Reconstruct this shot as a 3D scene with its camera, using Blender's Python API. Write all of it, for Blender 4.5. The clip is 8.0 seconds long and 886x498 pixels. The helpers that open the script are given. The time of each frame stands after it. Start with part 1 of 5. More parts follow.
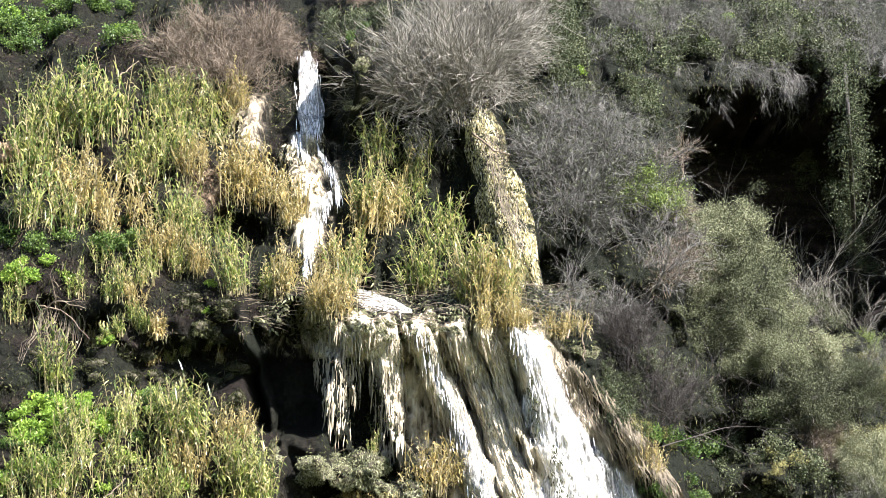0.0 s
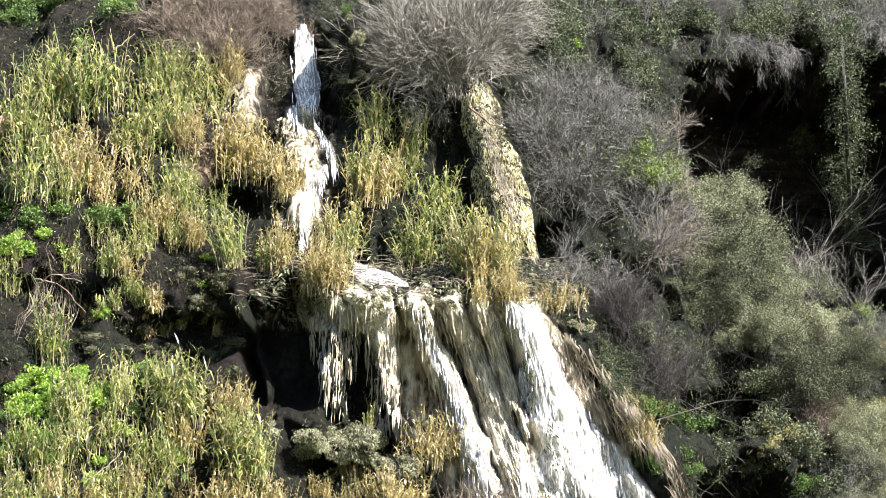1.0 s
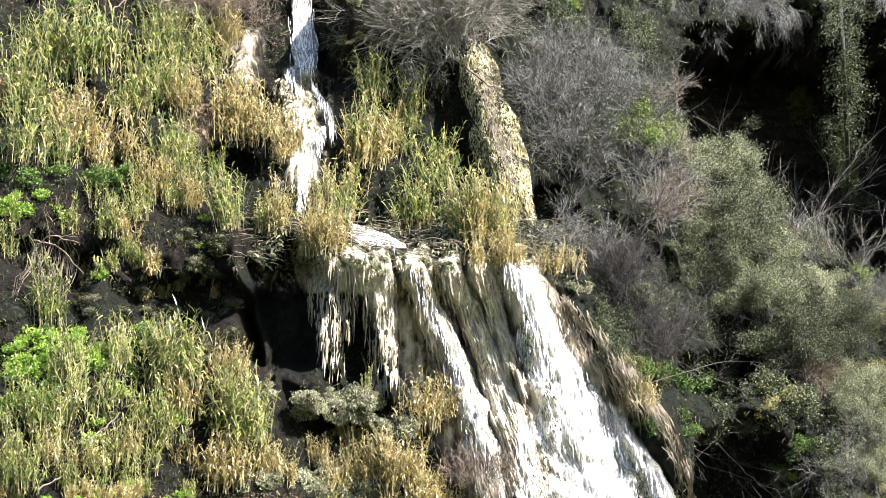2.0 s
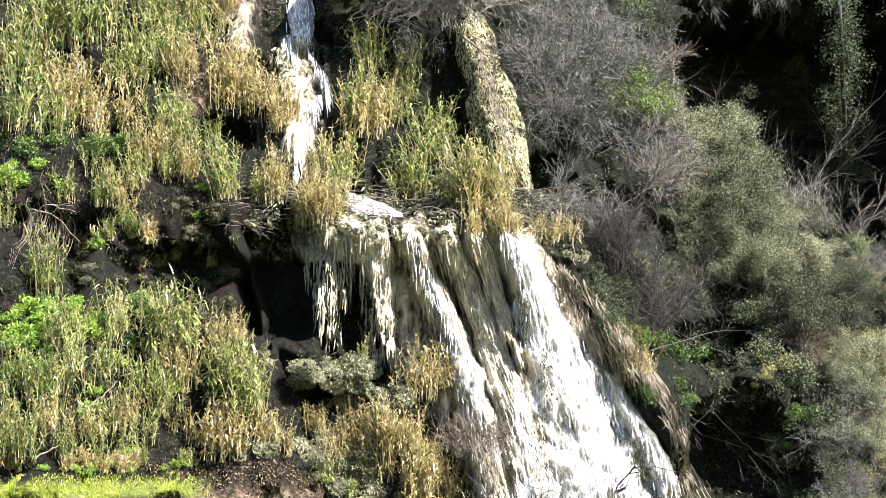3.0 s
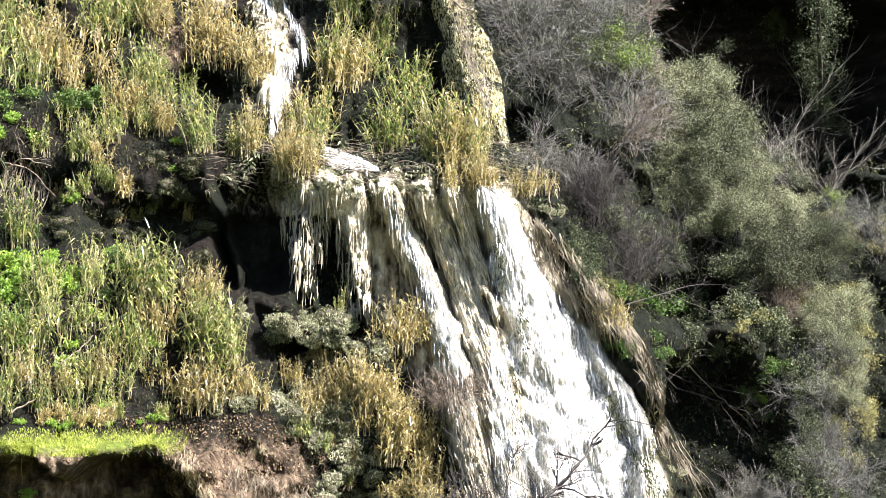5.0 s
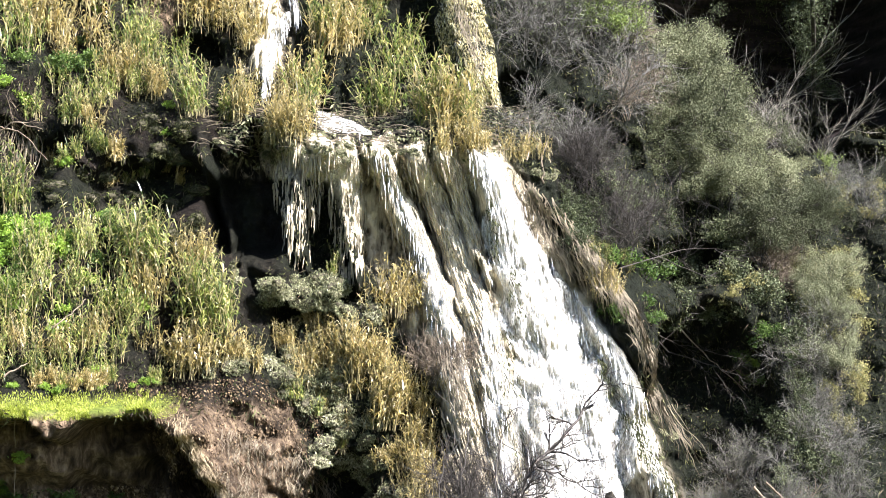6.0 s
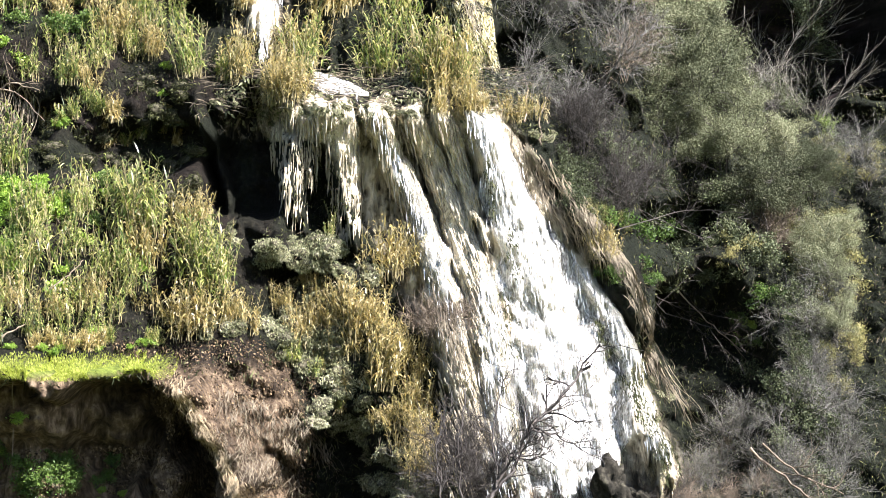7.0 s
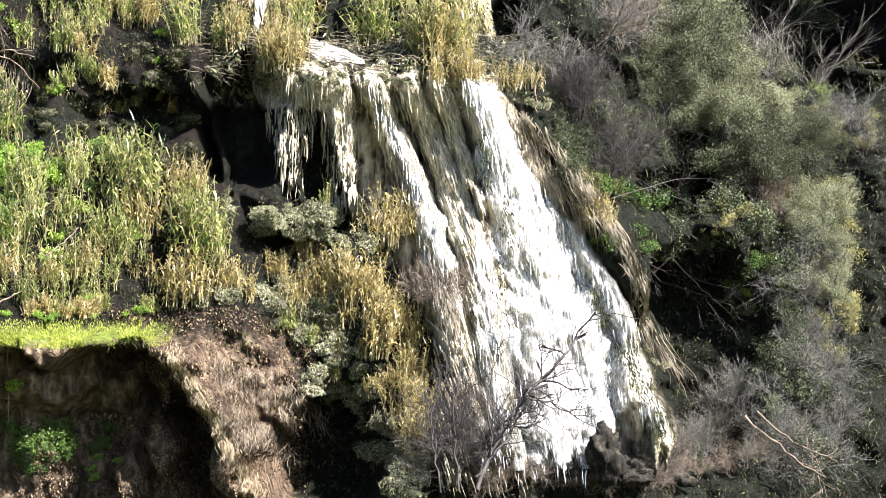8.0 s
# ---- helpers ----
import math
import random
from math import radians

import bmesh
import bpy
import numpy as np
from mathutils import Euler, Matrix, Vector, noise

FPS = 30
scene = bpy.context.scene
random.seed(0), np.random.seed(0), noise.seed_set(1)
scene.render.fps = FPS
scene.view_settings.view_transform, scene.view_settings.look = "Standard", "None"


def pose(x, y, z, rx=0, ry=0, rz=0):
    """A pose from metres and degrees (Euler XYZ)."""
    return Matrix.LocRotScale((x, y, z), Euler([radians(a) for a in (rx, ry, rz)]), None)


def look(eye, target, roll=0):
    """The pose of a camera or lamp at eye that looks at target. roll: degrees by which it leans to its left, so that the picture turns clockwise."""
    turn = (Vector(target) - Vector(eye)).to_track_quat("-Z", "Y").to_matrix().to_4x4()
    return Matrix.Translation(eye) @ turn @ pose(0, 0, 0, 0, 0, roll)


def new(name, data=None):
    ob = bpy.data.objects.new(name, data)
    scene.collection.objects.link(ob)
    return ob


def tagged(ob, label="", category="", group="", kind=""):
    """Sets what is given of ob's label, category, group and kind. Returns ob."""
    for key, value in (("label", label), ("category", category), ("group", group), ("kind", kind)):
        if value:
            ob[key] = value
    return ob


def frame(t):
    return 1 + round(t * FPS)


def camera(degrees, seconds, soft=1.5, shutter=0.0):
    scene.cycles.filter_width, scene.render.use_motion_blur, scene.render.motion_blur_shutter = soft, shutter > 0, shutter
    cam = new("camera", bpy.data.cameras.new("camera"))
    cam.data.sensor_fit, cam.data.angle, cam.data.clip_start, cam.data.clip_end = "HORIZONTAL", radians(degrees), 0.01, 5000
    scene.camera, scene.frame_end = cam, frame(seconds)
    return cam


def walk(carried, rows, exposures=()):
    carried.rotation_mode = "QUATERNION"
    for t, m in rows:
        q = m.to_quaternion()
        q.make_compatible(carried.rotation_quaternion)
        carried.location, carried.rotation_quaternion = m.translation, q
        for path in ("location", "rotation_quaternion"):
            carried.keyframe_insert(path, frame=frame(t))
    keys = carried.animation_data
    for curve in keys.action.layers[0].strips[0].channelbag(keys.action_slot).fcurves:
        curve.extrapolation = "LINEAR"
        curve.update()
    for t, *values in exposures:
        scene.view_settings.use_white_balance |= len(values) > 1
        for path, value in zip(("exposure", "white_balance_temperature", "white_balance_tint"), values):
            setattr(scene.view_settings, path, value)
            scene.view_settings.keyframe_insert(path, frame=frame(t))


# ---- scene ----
# A camera on the far bank of a small valley tilts down a spring-fed cascade; it turns where it stands.
# The eye is the origin; the valley path under it lies 1.6 m lower.
cam = camera(25.0, 8.0, soft=0.8)
TURNS = [
    (0.0, -0.000, 8.000, 0.000),
    (0.5, -0.072, 7.656, 0.008),
    (1.0, -0.115, 7.242, -0.013),
    (1.5, -0.139, 6.724, -0.013),
    (1.7, -0.155, 6.480, -0.020),
    (3.0, -0.277, 5.250, -0.030),
    (3.5, -0.392, 4.917, -0.033),
    (4.0, -0.589, 4.603, -0.038),
    (4.5, -0.786, 4.317, -0.001),
    (6.0, -1.169, 2.900, -0.005),
    (6.5, -1.210, 2.329, -0.023),
    (7.0, -1.245, 1.793, -0.048),
    (7.5, -1.299, 1.328, -0.101),
    (8.0, -1.379, 0.873, -0.133),
]
walk(cam, [(t, pose(0, 0, 0, 90 + pitch, roll, yaw)) for t, yaw, pitch, roll in TURNS], [(0.0, 2.38, 5950, 18), (8.0, 2.42, 5950, 18)])

# ---- light: clear winter sun from the upper right, blue sky ----
SUN_ELEVATION, SUN_AZIMUTH = 46.0, 124.0   # azimuth clockwise from +y (ahead)
sun_way = Vector((math.sin(radians(SUN_AZIMUTH)) * math.cos(radians(SUN_ELEVATION)),
                  math.cos(radians(SUN_AZIMUTH)) * math.cos(radians(SUN_ELEVATION)),
                  math.sin(radians(SUN_ELEVATION))))
world = bpy.data.worlds.new("sky")
scene.world = world
world.use_nodes = True
wn = world.node_tree.nodes
sky = wn.new("ShaderNodeTexSky")
sky.sky_type = "NISHITA"
sky.sun_disc = False
sky.sun_elevation = radians(SUN_ELEVATION)
sky.sun_rotation = radians(SUN_AZIMUTH)
wn["Background"].inputs["Strength"].default_value = 0.06
world.node_tree.links.new(sky.outputs[0], wn["Background"].inputs["Color"])
sun = new("sun", bpy.data.lights.new("sun", "SUN"))
sun.data.energy, sun.data.angle, sun.data.color = 5.0, radians(0.6), (1.0, 0.96, 0.9)
sun.matrix_world = look(sun_way * 100, (0, 0, 0))


# ---- materials ----
def material(name):
    m = bpy.data.materials.new(name)
    m.use_nodes = True
    n = m.node_tree.nodes
    n.clear()
    return m, n, m.node_tree.links


def ramp(n, links, value, stops):
    r = n.new("ShaderNodeValToRGB")
    while len(r.color_ramp.elements) < len(stops):
        r.color_ramp.elements.new(0.5)
    for e, (p, c) in zip(r.color_ramp.elements, stops):
        e.position, e.color = p, (*c, 1)
    links.new(value, r.inputs[0])
    return r.outputs[0]


def blend(n, links, factor, a, b, mode="MIX"):
    x = n.new("ShaderNodeMix")
    x.data_type, x.blend_type = "RGBA", mode
    for socket, v in ((x.inputs[0], factor), (x.inputs[6], a), (x.inputs[7], b)):
        if hasattr(v, "is_linked"):
            links.new(v, socket)
        else:
            socket.default_value = v if isinstance(v, (int, float)) else (*v, 1)
    return x.outputs[2]


def grain(n, links, scale, detail=4.0, stretch=None, rough=0.6):
    """Noise on the object's own metres."""
    co = n.new("ShaderNodeTexCoord").outputs["Object"]
    if stretch:
        mp = n.new("ShaderNodeMapping")
        mp.inputs["Scale"].default_value = stretch
        links.new(co, mp.inputs[0])
        co = mp.outputs[0]
    t = n.new("ShaderNodeTexNoise")
    t.inputs["Scale"].default_value, t.inputs["Detail"].default_value, t.inputs["Roughness"].default_value = scale, detail, rough
    links.new(co, t.inputs["Vector"])
    return t.outputs["Fac"]


def leaf_material(name, stops, rough=0.45, through_light=0.3, gloss=0.4, spread=0.6):
    """Leaves: the colour differs from leaf to leaf and from plant to plant."""
    m, n, links = material(name)
    island = n.new("ShaderNodeNewGeometry").outputs["Random Per Island"]
    each = n.new("ShaderNodeObjectInfo").outputs["Random"]
    mixv = n.new("ShaderNodeMix")
    mixv.inputs[0].default_value = 1 - spread
    links.new(island, mixv.inputs[2])
    links.new(each, mixv.inputs[3])
    c = ramp(n, links, mixv.outputs[0], stops)
    c = blend(n, links, grain(n, links, 9.0, 2.0), c, (0.55, 0.55, 0.5), "MULTIPLY")
    p = n.new("ShaderNodeBsdfPrincipled")
    p.inputs["Roughness"].default_value = rough
    p.inputs["Specular IOR Level"].default_value = gloss
    links.new(c, p.inputs["Base Color"])
    t = n.new("ShaderNodeBsdfTranslucent")
    links.new(c, t.inputs["Color"])
    mx = n.new("ShaderNodeMixShader")
    mx.inputs[0].default_value = through_light
    links.new(p.outputs[0], mx.inputs[1])
    links.new(t.outputs[0], mx.inputs[2])
    links.new(mx.outputs[0], n.new("ShaderNodeOutputMaterial").inputs[0])
    return m


def rough_material(name, stops, scale=6.0, stretch=None, rough=0.85, bump=0.02, gloss=0.3, island=0.0):
    m, n, links = material(name)
    g = grain(n, links, scale, 6.0, stretch)
    c = ramp(n, links, g, stops)
    c = blend(n, links, 0.5, c, ramp(n, links, grain(n, links, scale * 0.17, 3.0), [(0.3, (0.45, 0.45, 0.45)), (0.7, (1, 1, 1))]), "MULTIPLY")
    if island:
        r = n.new("ShaderNodeNewGeometry").outputs["Random Per Island"]
        c = blend(n, links, island, c, ramp(n, links, r, [(0.0, (0.25, 0.25, 0.25)), (1.0, (1.0, 1.0, 1.0))]), "MULTIPLY")
    p = n.new("ShaderNodeBsdfPrincipled")
    p.inputs["Roughness"].default_value = rough
    p.inputs["Specular IOR Level"].default_value = gloss
    links.new(c, p.inputs["Base Color"])
    b = n.new("ShaderNodeBump")
    b.inputs["Strength"].default_value, b.inputs["Distance"].default_value = 0.8, bump
    links.new(g, b.inputs["Height"])
    links.new(b.outputs[0], p.inputs["Normal"])
    links.new(p.outputs[0], n.new("ShaderNodeOutputMaterial").inputs[0])
    return m


def ground_material():
    """Soil, wet tufa, moss and turf, laid out by the sheet's own masks."""
    m, n, links = material("hillside_soil")

    def mask(name):
        a = n.new("ShaderNodeAttribute")
        a.attribute_name = name
        return a.outputs["Fac"]
    fine = grain(n, links, 5.0, 8.0, None, 0.7)
    # soil and moss near black: shade under the plants is put into their colour
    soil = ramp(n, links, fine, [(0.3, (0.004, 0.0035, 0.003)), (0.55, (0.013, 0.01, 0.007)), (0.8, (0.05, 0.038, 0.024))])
    streak = grain(n, links, 2.2, 7.0, (1.6, 1.6, 0.22), 0.65)
    tufa = ramp(n, links, streak, [(0.3, (0.08, 0.075, 0.06)), (0.47, (0.24, 0.22, 0.17)), (0.62, (0.45, 0.42, 0.34)), (0.8, (0.6, 0.57, 0.47))])
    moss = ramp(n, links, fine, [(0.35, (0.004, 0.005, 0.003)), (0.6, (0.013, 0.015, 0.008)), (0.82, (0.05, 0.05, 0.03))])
    earth = ramp(n, links, grain(n, links, 3.0, 8.0, (1.4, 1.4, 0.5)), [(0.34, (0.035, 0.024, 0.015)), (0.52, (0.13, 0.09, 0.055)), (0.72, (0.36, 0.27, 0.17))])
    turf = ramp(n, links, fine, [(0.35, (0.05, 0.07, 0.012)), (0.7, (0.2, 0.24, 0.04))])
    rocky = n.new("ShaderNodeMath")
    rocky.operation = "MULTIPLY_ADD"
    links.new(mask("lime"), rocky.inputs[0])
    rocky.inputs[1].default_value = 0.5
    links.new(streak, rocky.inputs[2])
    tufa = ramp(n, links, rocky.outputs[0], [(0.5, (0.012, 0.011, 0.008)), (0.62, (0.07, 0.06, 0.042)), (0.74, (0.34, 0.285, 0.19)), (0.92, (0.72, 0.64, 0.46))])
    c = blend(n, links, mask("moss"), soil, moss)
    c = blend(n, links, mask("tufa"), c, tufa)
    c = blend(n, links, mask("earth"), c, earth)
    # rock layers darkened: the ravine's shade is put into their colour
    shaded_strata = ramp(n, links, grain(n, links, 1.2, 6.0, (0.25, 0.25, 2.2)), [(0.4, (0.012, 0.01, 0.01)), (0.62, (0.045, 0.034, 0.032)), (0.78, (0.14, 0.1, 0.085))])
    c = blend(n, links, mask("rock"), c, shaded_strata)
    c = blend(n, links, mask("turf"), c, turf)
    p = n.new("ShaderNodeBsdfPrincipled")
    links.new(c, p.inputs["Base Color"])
    p.inputs["Roughness"].default_value = 0.8
    p.inputs["Specular IOR Level"].default_value = 0.08
    b = n.new("ShaderNodeBump")
    b.inputs["Strength"].default_value, b.inputs["Distance"].default_value = 1.0, 0.2
    links.new(fine, b.inputs["Height"])
    b2 = n.new("ShaderNodeBump")
    b2.inputs["Strength"].default_value, b2.inputs["Distance"].default_value = 0.7, 0.2
    links.new(streak, b2.inputs["Height"])
    links.new(b.outputs[0], b2.inputs["Normal"])
    links.new(b2.outputs[0], p.inputs["Normal"])
    links.new(p.outputs[0], n.new("ShaderNodeOutputMaterial").inputs[0])
    return m


def water_material(name, cover, tint=(0.95, 0.92, 0.84), haze=0.3, fleck=0.45):
    """Falling white water: foam strands with gaps that show the wet rock behind."""
    m, n, links = material(name)
    s = grain(n, links, 4.5, 8.0, (3.4, 3.4, 0.22), 0.7)
    f = grain(n, links, 8.0, 4.0, (1.4, 1.4, 0.7), 0.65)
    add = n.new("ShaderNodeMath")
    add.operation = "MULTIPLY_ADD"
    links.new(f, add.inputs[0])
    add.inputs[1].default_value = fleck
    links.new(s, add.inputs[2])
    foam = n.new("ShaderNodeMapRange")
    foam.inputs[1].default_value, foam.inputs[2].default_value = 0.86 - cover, 1.04 - cover
    links.new(add.outputs[0], foam.inputs[0])
    white = n.new("ShaderNodeBsdfPrincipled")
    thread = ramp(n, links, grain(n, links, 6.0, 6.0, (3.0, 3.0, 0.16), 0.7), [(0.34, (0.34, 0.32, 0.27)), (0.5, (0.78, 0.75, 0.67)), (0.62, tint)])
    links.new(thread, white.inputs["Base Color"])
    white.inputs["Roughness"].default_value = 0.35
    inner = n.new("ShaderNodeBsdfTranslucent")
    links.new(thread, inner.inputs[0])
    froth = n.new("ShaderNodeMixShader")
    froth.inputs[0].default_value = 0.35
    links.new(white.outputs[0], froth.inputs[1])
    links.new(inner.outputs[0], froth.inputs[2])
    clear = n.new("ShaderNodeBsdfTransparent")
    clear.inputs[0].default_value = (0.86, 0.9, 0.92, 1)
    veil = n.new("ShaderNodeBsdfPrincipled")
    veil.inputs["Base Color"].default_value = (0.3, 0.29, 0.25, 1)
    veil.inputs["Roughness"].default_value = 0.25
    film = n.new("ShaderNodeMixShader")
    film.inputs[0].default_value = haze
    links.new(clear.outputs[0], film.inputs[1])
    links.new(veil.outputs[0], film.inputs[2])
    shine = n.new("ShaderNodeBsdfGlossy")
    shine.inputs["Roughness"].default_value = 0.2
    wet = n.new("ShaderNodeMixShader")
    wet.inputs[0].default_value = 0.075
    links.new(film.outputs[0], wet.inputs[1])
    links.new(shine.outputs[0], wet.inputs[2])
    b = n.new("ShaderNodeBump")
    b.inputs["Strength"].default_value, b.inputs["Distance"].default_value = 0.8, 0.12
    links.new(add.outputs[0], b.inputs["Height"])
    links.new(b.outputs[0], white.inputs["Normal"])
    mx = n.new("ShaderNodeMixShader")
    links.new(foam.outputs[0], mx.inputs[0])
    links.new(wet.outputs[0], mx.inputs[1])
    links.new(froth.outputs[0], mx.inputs[2])
    links.new(mx.outputs[0], n.new("ShaderNodeOutputMaterial").inputs[0])
    return m


SOIL = ground_material()
REED_GREEN = leaf_material("reed_leaf_green", [(0.0, (0.035, 0.06, 0.02)), (0.36, (0.13, 0.19, 0.045)), (0.62, (0.38, 0.42, 0.1)), (0.84, (0.66, 0.58, 0.24)), (1.0, (0.84, 0.78, 0.52))], 0.36, 0.45, 0.6, 0.8)
REED_GOLD = leaf_material("reed_leaf_dry", [(0.0, (0.07, 0.07, 0.025)), (0.32, (0.3, 0.26, 0.09)), (0.66, (0.6, 0.46, 0.17)), (1.0, (0.85, 0.76, 0.5))], 0.36, 0.45, 0.6, 0.8)
REED_STEM = rough_material("reed_cane", [(0.3, (0.16, 0.14, 0.06)), (0.7, (0.45, 0.37, 0.18))], 4.0, None, 0.5, 0.004, 0.4, 0.5)
TWIG_GREY = rough_material("bare_twig_grey", [(0.3, (0.05, 0.046, 0.037)), (0.7, (0.23, 0.215, 0.175))], 5.0, None, 0.7, 0.004, 0.4, 0.6)
TWIG_PALE = rough_material("bare_twig_pale", [(0.3, (0.1, 0.09, 0.065)), (0.7, (0.34, 0.31, 0.235))], 5.0, None, 0.7, 0.004, 0.4, 0.6)
TWIG_BROWN = rough_material("bare_twig_brown", [(0.3, (0.1, 0.075, 0.05)), (0.7, (0.32, 0.25, 0.17))], 5.0, None, 0.75, 0.004, 0.3, 0.6)
TWIG_DARK = rough_material("wet_dark_branch", [(0.3, (0.02, 0.017, 0.013)), (0.7, (0.075, 0.062, 0.048))], 5.0, None, 0.7, 0.004, 0.3, 0.5)
# paler copy of dry straw: sunlight on the earth rib put into its colour
STRAW_LIT = rough_material("sunlit_straw", [(0.3, (0.2, 0.15, 0.08)), (0.7, (0.55, 0.43, 0.25))], 4.0, None, 0.7, 0.004, 0.3, 0.7)
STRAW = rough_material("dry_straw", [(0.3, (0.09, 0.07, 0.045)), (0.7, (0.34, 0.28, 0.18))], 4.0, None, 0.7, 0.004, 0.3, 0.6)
LEAF_OLIVE = leaf_material("olive_leaf", [(0.0, (0.045, 0.052, 0.028)), (0.5, (0.14, 0.15, 0.08)), (1.0, (0.34, 0.345, 0.2))], 0.75, 0.15, 0.1, 0.3)
LEAF_GREEN = leaf_material("bush_leaf", [(0.0, (0.03, 0.06, 0.012)), (0.5, (0.08, 0.14, 0.025)), (1.0, (0.17, 0.24, 0.05))], 0.5, 0.3, 0.3)
LEAF_IVY = leaf_material("ivy_leaf", [(0.0, (0.018, 0.026, 0.011)), (0.5, (0.075, 0.09, 0.042)), (1.0, (0.24, 0.26, 0.14))], 0.6, 0.25, 0.15)
LEAF_LOW = leaf_material("undergrowth_leaf", [(0.0, (0.012, 0.014, 0.006)), (0.6, (0.04, 0.045, 0.018)), (0.88, (0.12, 0.125, 0.05)), (1.0, (0.26, 0.25, 0.12))], 0.7, 0.2, 0.1, 0.85)
LEAF_KHAKI = leaf_material("khaki_leaf", [(0.0, (0.05, 0.05, 0.018)), (0.5, (0.22, 0.21, 0.075)), (1.0, (0.52, 0.46, 0.19))], 0.65, 0.25, 0.15)
LEAF_LIME = leaf_material("herb_leaf", [(0.0, (0.1, 0.19, 0.02)), (0.5, (0.24, 0.38, 0.045)), (1.0, (0.42, 0.54, 0.09))], 0.45, 0.35, 0.4)
LEAF_FRESH = leaf_material("fresh_leaf", [(0.0, (0.07, 0.11, 0.02)), (0.5, (0.18, 0.24, 0.05)), (1.0, (0.36, 0.42, 0.12))], 0.5, 0.3, 0.3)
LEAF_TURF = leaf_material("turf_blade", [(0.0, (0.18, 0.22, 0.025)), (0.5, (0.45, 0.52, 0.07)), (1.0, (0.72, 0.72, 0.22))], 0.5, 0.4, 0.3)
LEAF_DEAD = leaf_material("dead_leaf", [(0.0, (0.015, 0.012, 0.008)), (0.6, (0.06, 0.046, 0.028)), (1.0, (0.24, 0.19, 0.11))], 0.7, 0.1, 0.2)
EARTH_CRUMB = leaf_material("earth_crumb", [(0.0, (0.02, 0.014, 0.009)), (0.5, (0.1, 0.068, 0.04)), (1.0, (0.32, 0.235, 0.14))], 0.9, 0.0, 0.1, 0.95)
LIME_TUFT = leaf_material("lime_tuft", [(0.0, (0.05, 0.043, 0.028)), (0.3, (0.28, 0.24, 0.14)), (0.65, (0.56, 0.48, 0.28)), (1.0, (0.78, 0.7, 0.48))], 0.55, 0.15, 0.3, 0.9)
YELLOW_TUFT = leaf_material("lichen_tuft", [(0.0, (0.1, 0.085, 0.03)), (0.4, (0.42, 0.36, 0.14)), (0.75, (0.68, 0.6, 0.33)), (1.0, (0.84, 0.79, 0.6))], 0.6, 0.15, 0.3, 0.9)
LEAF_MOSS = leaf_material("wet_moss_leaf", [(0.0, (0.03, 0.033, 0.015)), (0.4, (0.15, 0.16, 0.075)), (0.75, (0.38, 0.37, 0.21)), (1.0, (0.6, 0.57, 0.4))], 0.6, 0.15, 0.2)
TUFA = rough_material("tufa_drape", [(0.3, (0.1, 0.085, 0.055)), (0.5, (0.34, 0.29, 0.19)), (0.75, (0.6, 0.53, 0.37))], 2.6, (1.8, 1.8, 0.4), 0.75, 0.08, 0.4)
TUFA_MOSS = rough_material("moss_cushion", [(0.3, (0.02, 0.019, 0.012)), (0.6, (0.1, 0.09, 0.055)), (0.8, (0.32, 0.29, 0.2))], 7.0, None, 0.85, 0.06, 0.1)
BOULDER = rough_material("mossy_boulder", [(0.3, (0.008, 0.008, 0.006)), (0.55, (0.03, 0.027, 0.02)), (0.8, (0.12, 0.11, 0.075))], 5.0, None, 0.95, 0.12, 0.05)
EARTH = rough_material("bare_earth", [(0.3, (0.13, 0.075, 0.04)), (0.55, (0.33, 0.22, 0.12)), (0.75, (0.5, 0.38, 0.24))], 3.0, (1.4, 1.4, 0.5), 0.9, 0.06)
FOAM = rough_material("foam_thread", [(0.2, (0.78, 0.77, 0.73)), (0.7, (0.94, 0.93, 0.89))], 6.0, None, 0.3, 0.02, 0.5)
WATER = water_material("white_water", 0.22)
WATER_THIN = water_material("thin_water", 0.07, (0.9, 0.88, 0.81))
# bluish copy of the water: the upper stream's shade put into its colour
WATER_SHADE = water_material("shaded_water", 0.3, (0.5, 0.55, 0.62), 0.8, 0.15)

# ---- the hillside's relief: how far it stands off, by place across and height ----
# relief begin
PLAN_X = [-32, -15, -10, -6, -2, 2, 6, 10, 14, 20, 34]
PLAN_Z = [-9, -5, -1, 3, 6.4, 7.7, 12, 17, 26]
PLAN_Y = np.array([
    [52, 51.5, 52, 52, 55, 56, 57, 58, 60, 60, 58],
    [52, 51.5, 52.5, 55, 57, 57.5, 58.5, 61, 63, 63, 60],
    [54, 53.5, 54.5, 56.5, 58.8, 59, 60, 64, 66, 66, 63],
    [58, 57, 57.5, 58.9, 59.8, 60, 61.5, 67, 69, 69, 66],
    [61, 60, 60.5, 60.6, 60, 60, 63, 69, 72, 73, 70],
    [62, 61, 61.5, 62.5, 63.2, 63.2, 65, 71, 76, 77, 72],
    [66, 65, 65.5, 66, 66, 66, 68, 73, 80, 81, 75],
    [71, 70, 70, 70, 69.5, 70, 73, 77, 78, 79, 78],
    [84, 84, 84, 84, 84, 85, 87, 88, 89, 90, 90]])
# the shaded ravine: centre x, z, half sizes
RAVINE = (14.9, 13.2, 6.0, 5.1)
